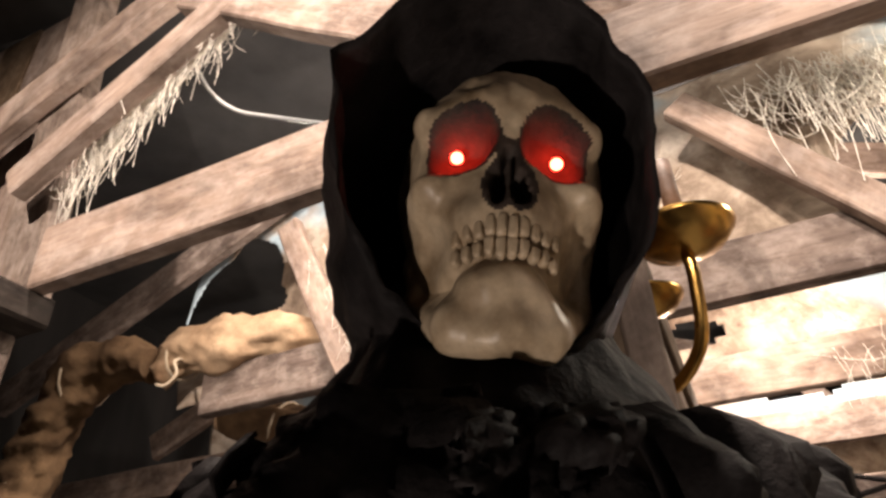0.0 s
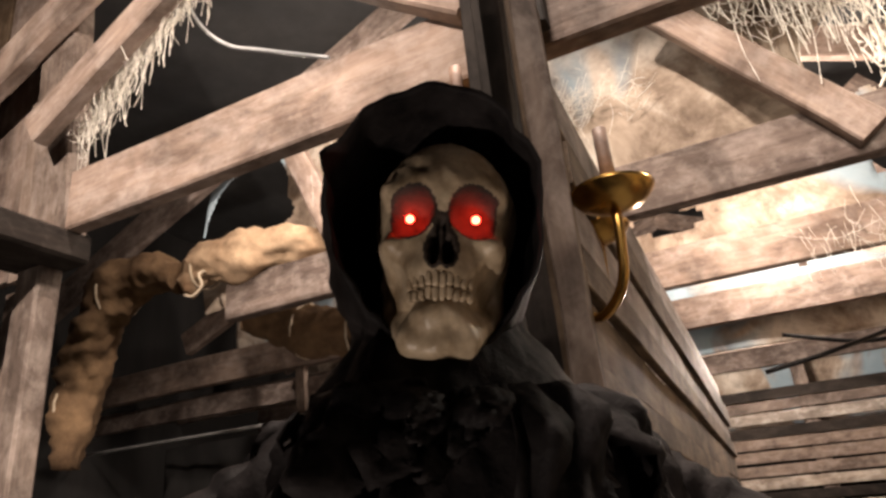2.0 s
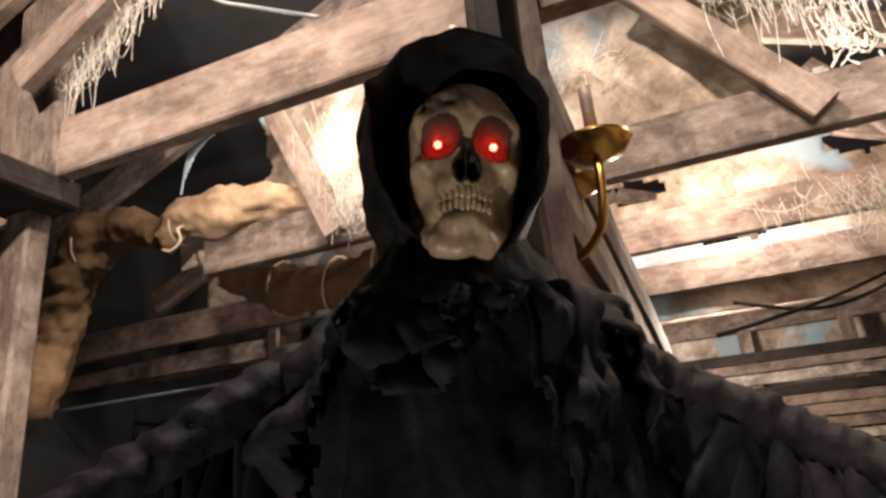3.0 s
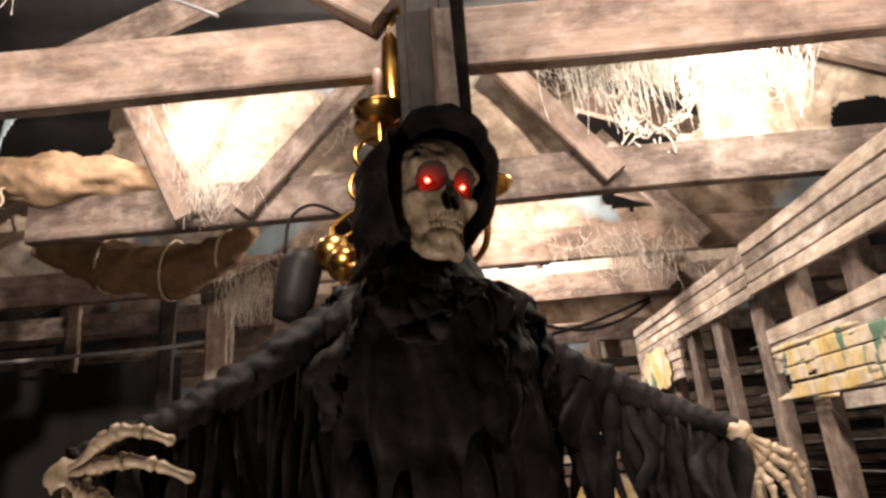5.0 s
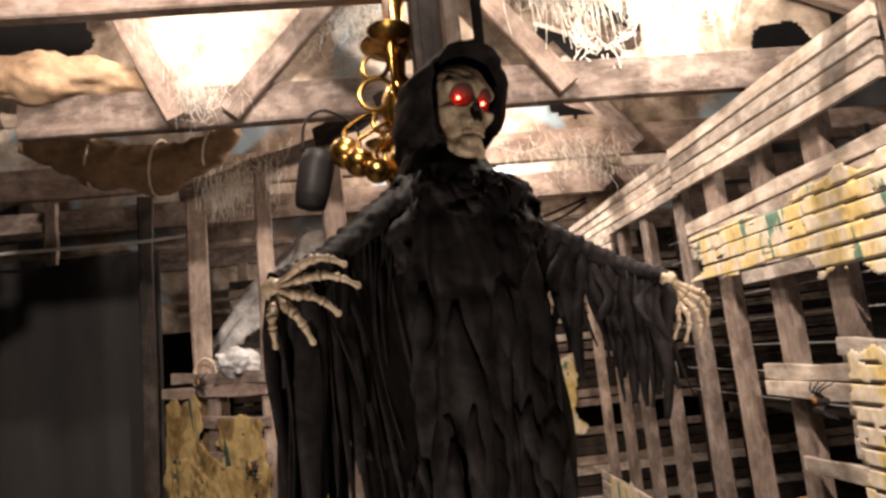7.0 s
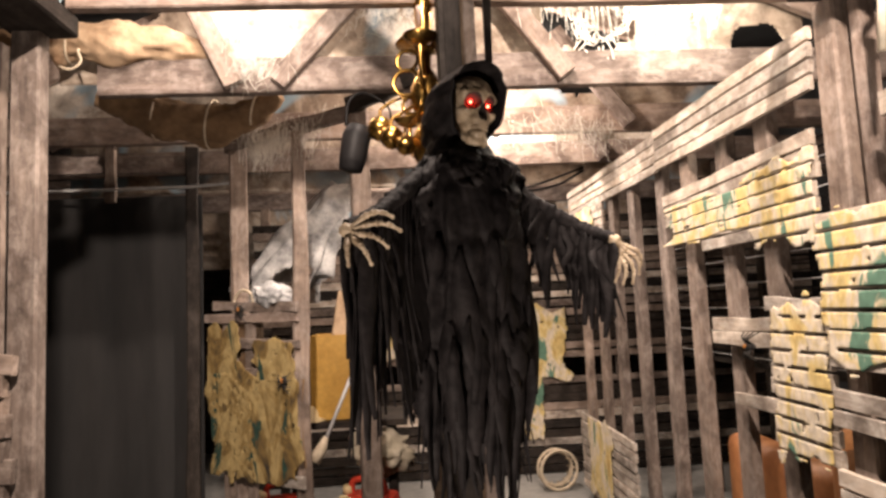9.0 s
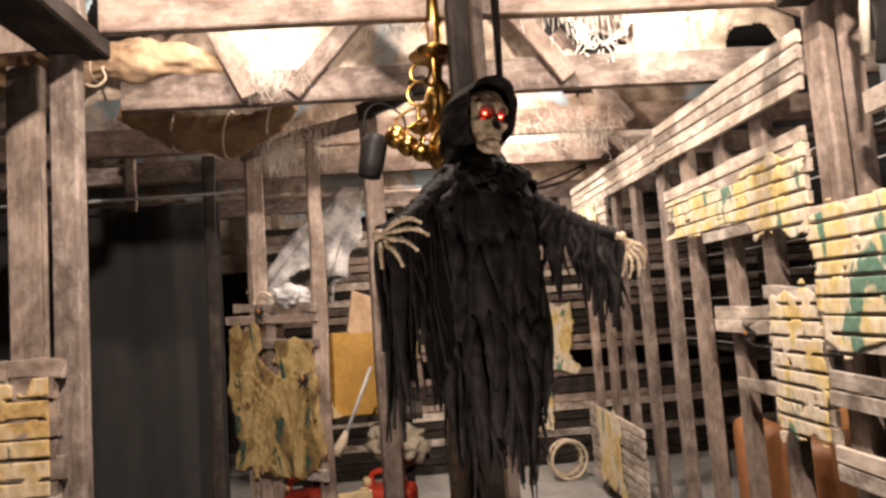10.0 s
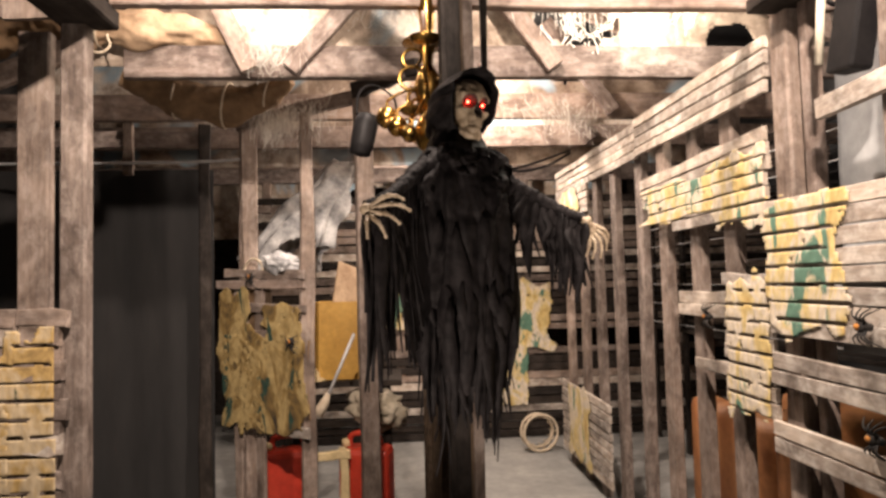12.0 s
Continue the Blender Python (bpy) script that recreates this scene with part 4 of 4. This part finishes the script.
for s, z, w, h, seed in ((0.52, 1.2, 0.3, 0.55, 11.0), (0.2, 0.95, 0.5, 0.6, 12.0), (0.46, 0.93, 0.36, 0.56, 13.0), (0.14, 1.25, 0.32, 0.24, 14.0)):
    patch(G1 + GD * s + gn * 0.02 + Vector((0, 0, z)), (w, h), gn, stall, seed, None, CAMO_DARK)

# ---- black curtain, rail and boards beyond it ----
bm = bmesh.new()
add_sheet(bm, lambda u, v: (-2.9 + 1.48 * u, 2.5 + 0.008 * math.sin(u * 21) + 0.004 * math.sin(u * 57 + v * 2), 0.004 + 2.16 * v), 110, 12, 0.004)
tagged(part("black_curtain", bm, CURTAIN), "black cloth curtain hanging from a rail to the floor", "curtain")
bm = bmesh.new()
add_tube(bm, curve_pts([(-3.5, 2.46, 2.2), (-2.2, 2.3, 2.17), (-1.45, 2.24, 2.16), (-1.12, 2.2, 2.17)], 20), 0.008, 8)
tagged(part("curtain_rail", bm, ROD), "thin pale steel curtain rail fixed to posts", "rail")
for (p, q, w, mt, lb) in (((-3.5, 2.42, 2.34), (-1.42, 2.36, 2.31), 0.1, TIMBER, "weathered board above the curtain"), ((-1.85, 2.34, 2.44), (-1.85, 2.34, 2.1), 0.06, POST, "short upright board above the curtain")):
    tagged(board("header_board", p, q, w, 0.03, mt), lb, "board", "header boards")
# ---- plank wall low at the near left ----
pw = holder("plank_wall", (-1.75, 0.72, 0), "low wall of rough grey shingle boards with a yellowed cloth", "plank wall")
for r in range(24):
    x = -2.4
    while x < -1.42:
        ln = RND.uniform(0.14, 0.3)
        e = min(x + ln, -1.395 + RND.uniform(-0.015, 0.015))
        board("shingle", (x, 0.71 + RND.uniform(-0.008, 0.006), 0.03 + r * 0.058), (e, 0.71 + RND.uniform(-0.008, 0.006), 0.03 + r * 0.058 + RND.uniform(-0.008, 0.008)), 0.06, 0.03, WHITEWASH if RND.random() < 0.4 else POST, pw, (0, -1, 0.12), segs=3, wear=0.008)
        x = e + 0.004
patch((-1.53, 0.688, 0.95), (0.26, 0.85), (0, -1, 0), pw, 21.0, (0.059, 0.058), OCHRE)
patch((-1.72, 0.688, 0.6), (0.36, 1.0), (0, -1, 0), pw, 22.0, (0.059, 0.058), OCHRE)

# ---- grey gauze ghost ----
bm = bmesh.new()
def ghost(u, v):
    a = u * 2 * math.pi
    r = 0.09 + 0.19 * v + 0.05 * noise.noise((math.cos(a) * 2, math.sin(a) * 2, v * 5))
    r *= 1 + 0.25 * math.sin(a * 7 + v * 3) * v
    return (-0.62 - 0.48 * v + r * math.cos(a), 2.75 + r * 0.6 * math.sin(a), 2.24 - 0.5 * v - 0.22 * v * v + 0.06 * noise.noise((a, v * 6, 2)))
add_sheet(bm, ghost, 90, 50, 0.003, 0, lambda u, v: v > 0.8 + 0.4 * noise.noise((u * 11, v * 3, 3)))
add_tube(bm, [(-0.62, 2.75, 2.22), (-0.62, 2.75, 3.75)], 0.002, 5)
tagged(part("gauze_ghost", bm, GAUZE), "grey gauzy ghost prop hanging on a line", "halloween prop")

# ---- goods behind the stall ----


def crate():
    c = holder("ochre_crate", (-0.7, 2.75, 0.9), "ochre painted wooden crate with its lid open", "crate")
    for (x, y, z), (sx, sy, sz) in (((-0.7, 2.6, 1.1), (0.3, 0.015, 0.48)), ((-0.7, 2.9, 1.1), (0.3, 0.015, 0.48)), ((-0.842, 2.75, 1.1), (0.015, 0.285, 0.48)), ((-0.558, 2.75, 1.1), (0.015, 0.285, 0.48)), ((-0.7, 2.75, 0.868), (0.27, 0.285, 0.015))):
        bm = bmesh.new()
        add_box(bm, (0, 0, 0), (sx, sy, sz), chamfer=0.003)
        part("side", bm, YELLOWPAINT, c, "", Matrix.Translation((x, y, z)))
    bm = bmesh.new()
    add_box(bm, (0, 0, 0), (0.3, 0.3, 0.016), chamfer=0.003)
    part("lid", bm, BURLAP, c, "open tan lid", pose(-0.6, 2.88, 1.42, 70, 20, 30))
    return c


crate()
st = holder("rough_table", (-0.7, 2.75, 0), "rough dark wooden table under the crate", "table")
for x in (-1.0, -0.4):
    for y in (2.6, 2.95):
        board("leg", (x, y, 0), (x, y, 0.82), 0.05, 0.05, DARKWOOD, st)
board("tabletop", (-1.1, 2.78, 0.84), (-0.3, 2.78, 0.84), 0.5, 0.036, DARKWOOD, st, (0, 0, 1))


def jerrycan(m, label):
    c = new("red_jerrycan")
    c.matrix_basis = m
    tagged(c, label, "jerrycan", "red jerrycans")
    bm = bmesh.new()
    add_box(bm, (0, 0, 0.2), (0.3, 0.18, 0.4), chamfer=0.035)
    part("body", bm, REDPLASTIC, c, "", m)
    bm = bmesh.new()
    add_tube(bm, curve_pts([(-0.1, 0, 0.39), (-0.09, 0, 0.46), (0.0, 0, 0.475), (0.07, 0, 0.46), (0.09, 0, 0.39)], 18), 0.017, 10)
    part("handle", bm, REDPLASTIC, c, "", m)
    bm = bmesh.new()
    add_lathe(bm, [(0.03, 0.395), (0.03, 0.43), (0.022, 0.44)], 16)
    part("cap", bm, PALEPLASTIC, c, "pale yellow screw cap", m @ Matrix.Translation((-0.12, 0, 0)))
    return c


jerrycan(pose(-0.97, 2.42, 0.1, 0, 0, 10), "red plastic jerrycan with a pale cap standing on a crate")
jerrycan(pose(-0.52, 2.4, 0.1, 0, 0, -14), "red plastic jerrycan beside a pale wooden frame")
lowb = bmesh.new()
add_box(lowb, (0, 0, 0.05), (1.0, 0.4, 0.098), chamfer=0.006)
tagged(part("low_platform", lowb, DARKWOOD, None, "", pose(-0.75, 2.42, 0, 0, 0, 0)), "low dark wooden platform on the floor", "platform")
ch = holder("pale_stool", (-0.74, 2.2, 0.0), "small pale yellow wooden stool frame", "stool")
for p, q in (((-0.83, 2.2, 0), (-0.81, 2.2, 0.53)), ((-0.63, 2.24, 0), (-0.64, 2.24, 0.53)), ((-0.85, 2.2, 0.5), (-0.6, 2.24, 0.5)), ((-0.84, 2.2, 0.2), (-0.62, 2.24, 0.2))):
    board("bar", p, q, 0.045, 0.035, PALEPLASTIC, ch)

bm = bmesh.new()
add_blob(bm, (0, 0, 0), (0.17, 0.15, 0.12), 0, 0.35, 7, 4)
sk = part("linen_sack", bm, plain("linen", (0.33, 0.28, 0.2), (0.55, 0.48, 0.37), 9, 0.95, bumps=0.7), None, "", pose(-0.46, 2.55, 0.68, 0, 15, 0))
tagged(sk, "beige linen sack slumped on the jerrycans", "sack")
br = holder("hand_broom", (-0.72, 2.05, 0.7), "small broom with a grey stick and pale bristles", "broom")
bm = bmesh.new()
add_tube(bm, [(-0.56, 2.08, 1.18), (-0.7, 2.05, 0.86)], 0.009, 8)
part("stick", bm, ROD, br)
bm = bmesh.new()
add_tube(bm, [(-0.7, 2.05, 0.87), (-0.72, 2.05, 0.82), (-0.76, 2.04, 0.76)], [0.012, 0.026, 0.032], 10)
part("bristles", bm, ROPE, br)

hat = bmesh.new()
add_lathe(hat, [(0.09, 0.0), (0.092, 0.006), (0.055, 0.022), (0.05, 0.05), (0.03, 0.08), (0.006, 0.086)], 22)
tagged(part("yellow_hat", hat, PALEPLASTIC, None, "", pose(-0.86, 2.6, 0.86, 0, 0, 0)), "small yellow hat lying on the rough table", "hat")
hk = holder("hanging_toy", (-0.5, 2.3, 1.1), "yellow and white toy hung on a string behind the stall", "toy")
bm = bmesh.new()
add_blob(bm, (0, 0, 0), (0.035, 0.03, 0.05), 0, 0.3, 6, 3)
part("body", bm, CREAM, hk, "white body", pose(-0.51, 2.3, 1.08))
bm = bmesh.new()
add_blob(bm, (0, 0, 0), (0.045, 0.03, 0.025), 0, 0.3, 6, 3)
part("cap", bm, PALEPLASTIC, hk, "yellow cap", pose(-0.5, 2.29, 1.14, 0, 25, 0))
bm = bmesh.new()
add_tube(bm, [(-0.5, 2.3, 1.16), (-0.5, 2.31, 2.42)], 0.0015, 5)
part("string", bm, ROPE, hk)
loop = bmesh.new()
add_tube(loop, curve_pts([G1 + GD * 0.3 + Vector((0, 0, 1.49)), G1 + GD * 0.31 + Vector((0, 0, 1.57)), G1 + GD * 0.38 + Vector((0, 0, 1.6)), G1 + GD * 0.44 + Vector((0, 0, 1.56)), G1 + GD * 0.45 + Vector((0, 0, 1.49))], 18), 0.007, 8)
tagged(part("rope_loop", loop, ROPE), "pale rope loop tied over the top of the gate", "rope")
gz = bmesh.new()
add_blob(gz, (0, 0, 0), (0.13, 0.07, 0.06), 0, 0.45, 6, 4)
tagged(part("crumpled_gauze", gz, GAUZE, None, "", pose(-0.93, 2.03, 1.56, 0, 12, -36)), "crumpled grey gauze lying over the gate top", "cloth")

# ---- far end: boarded partition, yellowed cloth, basket ring ----
fp = holder("far_partition", (0.2, 4.5, 0), "boarded partition of pale grey slats at the far end", "partition")
for k in range(30):
    z = 0.04 + k * 0.075
    mt = WHITEWASH if RND.random() < 0.2 else (POST if RND.random() < 0.5 else DARKWOOD)
    if 10 < k < 13:
        continue
    board("slat", (-1.6, 4.5 + RND.uniform(-0.01, 0.01), z), (3.4, 4.5 + RND.uniform(-0.01, 0.01), z + RND.uniform(-0.01, 0.01)), 0.062, 0.02, mt, fp)
for x in (-1.5, -0.9, -0.3, 0.3, 0.9, 1.6, 2.4):
    board("upright", (x, 4.54, 0), (x, 4.54, 2.4), 0.08, 0.05, POST, fp)
patch((0.85, 4.47, 1.12), (0.6, 0.7), (0, -1, 0), fp, 31.0)
patch((0.72, 4.465, 0.55), (0.35, 0.6), (0, -1, 0), fp, 32.0)
patch((-0.5, 4.47, 1.3), (0.5, 0.6), (0, -1, 0), fp, 33.0)
patch((0.2, 4.46, 0.9), (0.5, 0.7), (0, -1, 0), fp, 34.0)
hb2 = holder("hoop_basket", (0.86, 3.95, 0), "round wicker hoop basket lying on its side", "basket")
at = pose(0.86, 3.95, 0, 0, 0, 10)
for r, y, w in ((0.15, 0.0, 0.012), (0.13, 0.05, 0.01), (0.14, 0.1, 0.012)):
    bm = bmesh.new()
    add_tube(bm, [(r * math.cos(t), y, 0.162 + r * math.sin(t)) for t in [i * 2 * math.pi / 32 for i in range(33)]], w, 8, 0, False)
    part("hoop", bm, ROPE, hb2, "", at)
for i in range(14):
    t = i * 2 * math.pi / 14
    bm = bmesh.new()
    add_tube(bm, [(0.15 * math.cos(t), 0, 0.162 + 0.15 * math.sin(t)), (0.12 * math.cos(t), 0.12, 0.162 + 0.12 * math.sin(t))], 0.006, 6)
    part("slat", bm, ROPE, hb2, "", at)

# ---- behind the slatted fence ----
rs = holder("rear_shelving", (2.0, 2.2, 0), "dark shelving rack with thin rails behind the fence", "shelving")
for k in range(24):
    z = 1.05 + k * 0.055
    board("rail", (2.0, 0.4, z), (2.0, 4.4, z + RND.uniform(-0.004, 0.004)), 0.007, 0.007, ROD if k % 3 == 0 else IRON, rs, (-1, 0, 0), segs=2, wear=0.001)
board("shelf", (2.2, 0.4, 1.0), (2.2, 4.4, 1.0), 0.4, 0.03, DARKWOOD, rs, (0, 0, 1), segs=4)
for y in (0.5, 1.3, 2.1, 2.9, 3.7, 4.3):
    board("upright", (2.03, y, 0), (2.03, y, 2.4), 0.06, 0.03, DARKWOOD, rs, (-1, 0, 0))


def armchair():
    c = holder("orange_armchair", (1.5, 1.4, 0), "worn orange leather armchair behind the fence", "armchair")
    for nm, at, s in (("seat", (1.5, 1.45, 0.3), (0.6, 0.7, 0.3)), ("armrest", (1.28, 1.5, 0.5), (0.16, 0.8, 0.66)), ("armrest", (1.78, 1.5, 0.5), (0.16, 0.8, 0.66)), ("backrest", (1.5, 1.02, 0.55), (0.62, 0.2, 0.72)), ("base", (1.5, 1.45, 0.08), (0.6, 0.75, 0.156))):
        bm = bmesh.new()
        add_box(bm, (0, 0, 0), s, chamfer=0.06 if nm != "base" else 0.01)
        part(nm, bm, LEATHER, c, "", Matrix.Translation(at), True)
    return c


armchair()

# ---- doorway beside the corner post ----
pa = bmesh.new()
add_sheet(pa, lambda u, v: (1.09 + 0.02 * math.sin(u * 6 + v * 2) + 0.01 * noise.noise((u * 4, v * 4, 0)), 0.5 - 1.3 * u, 1.2 + 1.1 * v), 60, 50, 0.003)
tagged(part("plastic_sheet", pa, SHEETGREY), "cloudy grey plastic sheet hung behind the fence", "sheet")
tagged(board("door_post", (1.06, 0.54, 0), (1.06, 0.54, 2.36), 0.04, 0.05, TIMBER, None, (-1, 0, 0)), "lit timber door post beside the fence corner", "post")
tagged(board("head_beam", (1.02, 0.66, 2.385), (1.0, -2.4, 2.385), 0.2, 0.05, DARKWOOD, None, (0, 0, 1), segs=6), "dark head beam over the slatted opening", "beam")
fl = holder("flood_lamp", (0.97, 0.24, 2.0), "black box flood lamp on a bracket", "lamp")
bm = bmesh.new()
add_box(bm, (0, 0, 0), (0.07, 0.11, 0.3), chamfer=0.01)
part("housing", bm, IRON, fl, "", pose(0.97, 0.21, 2.16, 8, 6, 0))
bm = bmesh.new()
add_tube(bm, curve_pts([(0, 0.06, 0.1), (-0.05, 0.08, 0.15), (-0.02, 0.06, 0.22)], 10), 0.008, 8)
part("bracket", bm, IRON, fl, "", Matrix.Translation((0.97, 0.23, 2.13)))
bm = bmesh.new()
add_tube(bm, [(0, 0.045, -0.12), (0, 0.045, 0.13)], 0.012, 10)
part("tube", bm, CREAM, fl, "white glass tube", pose(0.918, 0.24, 2.17, 8, 0, 0))
tagged(board("cross_plank", (0.955, 0.36, 1.94), (0.955, -0.6, 1.97), 0.06, 0.025, WHITEWASH, None, (-1, 0, 0)), "pale plank nailed across the opening", "plank")
tagged(board("jamb_board", (0.99, 0.12, 1.7), (0.99, 0.12, 2.36), 0.05, 0.03, POST, None, (-1, 0, 0)), "upright board in the opening", "board")

# ---- toy spiders ----


def spider(m, label):
    c = new("toy_spider")
    c.matrix_basis = m
    tagged(c, label, "toy spider", "toy spiders")
    bm = bmesh.new()
    add_blob(bm, (0, 0, 0.012), (0.018, 0.024, 0.014), 0, 0.25, 9, 3)
    add_blob(bm, (0, -0.028, 0.01), (0.012, 0.012, 0.01), 0, 0.2, 9, 2)
    part("body", bm, SPIDERFUR, c, "", m)
    bm = bmesh.new()
    add_blob(bm, (0, 0.004, 0.024), (0.009, 0.012, 0.004), 0, 0.2, 9, 2)
    part("spot", bm, ORANGE, c, "orange back spot", m)
    for k in range(8):
        s = -1 if k < 4 else 1
        a = (k % 4 - 1.5) * 0.5
        bm = bmesh.new()
        add_tube(bm, curve_pts([(s * 0.01, -0.01 + a * 0.01, 0.012), (s * 0.03, a * 0.03 - 0.01, 0.028), (s * 0.052, a * 0.07 - 0.01, 0.002)], 6), [0.0035, 0.0035, 0.003, 0.003, 0.0025, 0.002, 0.0015], 6)
        part("leg", bm, SPIDERFUR, c, "", m)
    return c


for y, z in ((1.14, 1.28), (0.22, 1.3), (0.2, 1.0)):
    spider(pose(0.972 if y > 1 else 0.955, y, z, 0, -90, 0), "furry black toy spider with an orange spot on the fence")
gate_turn = math.degrees(math.atan2(-0.6, -0.8)) + 90
for s, z in ((0.36, 1.5), (0.06, 1.16)):
    p = G1 + GD * s + gn * 0.018
    spider(pose(p.x, p.y, z, 90, 0, gate_turn), "furry black toy spider on the stall gate")

# ---- cobwebs ----


def cobweb(line, count, drop, seed, label, spread=0.03, fat=0.0016):
    """Tangled fibres that hang from a line of places."""
    rnd = random.Random(seed)
    pts = curve_pts(line, 60)
    bm = bmesh.new()
    for k in range(count):
        i = int(rnd.triangular(0, 60, 30))
        j = max(0, min(60, i + int(rnd.gauss(0, 9))))
        jit = lambda s: Vector((rnd.gauss(0, s), rnd.gauss(0, s * 0.5), rnd.gauss(0, s)))
        a, b = pts[i] + jit(spread), pts[j] + jit(spread)
        if rnd.random() < 0.55:
            ln = drop * rnd.uniform(0.15, 1.0) ** 1.5
            b = a + Vector((rnd.gauss(0, 0.02), rnd.gauss(0, 0.01), -ln))
            m = a.lerp(b, 0.5) + jit(0.012)
        else:
            m = a.lerp(b, 0.5) + Vector((0, 0, -drop * rnd.uniform(0.1, 0.7)))
        add_tube(bm, curve_pts([a, m, b], 7), [fat * rnd.uniform(0.4, 1.6) for _ in range(8)], 4, 0, False)
    ob = part("cobweb", bm, WEB)
    return tagged(ob, label, "cobweb", "", "stuff")


cobweb([(-0.8, 0.74, 3.06), (-1.0, 0.75, 2.98), (-1.2, 0.77, 2.85), (-1.34, 0.79, 2.7)], 800, 0.14, 1, "matted white cobweb fibres in the corner of a truss", 0.03, 0.0007)
cobweb([(0.2, 1.5, 2.98), (0.5, 1.5, 2.95), (0.8, 1.5, 2.94), (1.2, 1.5, 2.9)], 420, 0.34, 2, "stringy white cobweb hanging in a torn cloth", 0.035, 0.0011)
cobweb([(0.52, 1.56, 2.92), (0.53, 1.55, 2.75), (0.58, 1.54, 2.62), (0.7, 1.54, 2.58)], 55, 0.1, 3, "white cobweb strands across a torn hole", 0.02, 0.0026)
cobweb([(0.62, 1.56, 2.9), (0.78, 1.55, 2.78), (0.7, 1.54, 2.66), (0.58, 1.54, 2.62)], 40, 0.04, 8, "white cobweb loop across a torn hole", 0.012, 0.0022)
cobweb([(-0.6, 1.85, 2.42), (-0.9, 1.95, 2.34), (-1.1, 2.1, 2.38)], 300, 0.2, 5, "white cobweb strands on the stall rail", 0.035, 0.0007)
cobweb([(-0.5, 1.58, 2.8), (-0.3, 1.58, 2.86), (0.0, 1.58, 2.84)], 220, 0.12, 7, "matted cobweb on stained canvas", 0.05, 0.0008)

cobweb([(-1.05, 1.5, 2.9), (-0.95, 1.48, 2.65), (-0.88, 1.47, 2.52), (-0.75, 1.48, 2.66)], 260, 0.12, 9, "fine white cobweb in the notch of a truss", 0.04, 0.0006)
cobweb([(0.3, 2.28, 2.5), (0.7, 2.28, 2.45), (1.0, 2.28, 2.42)], 160, 0.16, 10, "fine white cobweb along a rear truss", 0.05, 0.0007)
for k, line in enumerate((((0.1, 2.6, 2.1), (0.32, 2.62, 2.14), (0.6, 2.9, 2.24), (0.98, 3.2, 2.4)), ((0.2, 2.9, 2.28), (0.5, 2.9, 2.2), (0.75, 3.0, 2.25), (0.98, 3.2, 2.38)))):
    bm = bmesh.new()
    add_tube(bm, curve_pts(line, 24), 0.009, 8)
    tagged(part("black_cable", bm, IRON), "slack black cable running to the top of the fence", "cable", "black cables")
bm = bmesh.new()
add_tube(bm, curve_pts([(-1.019, 0.8, 3.031), (-0.982, 0.84, 2.938), (-0.928, 0.88, 2.884), (-0.853, 0.92, 2.863), (-0.671, 0.95, 2.78)], 24), 0.005, 8)
tagged(part("slack_cable", bm, SHEETGREY), "pale slack cable looped between the trusses", "cable")
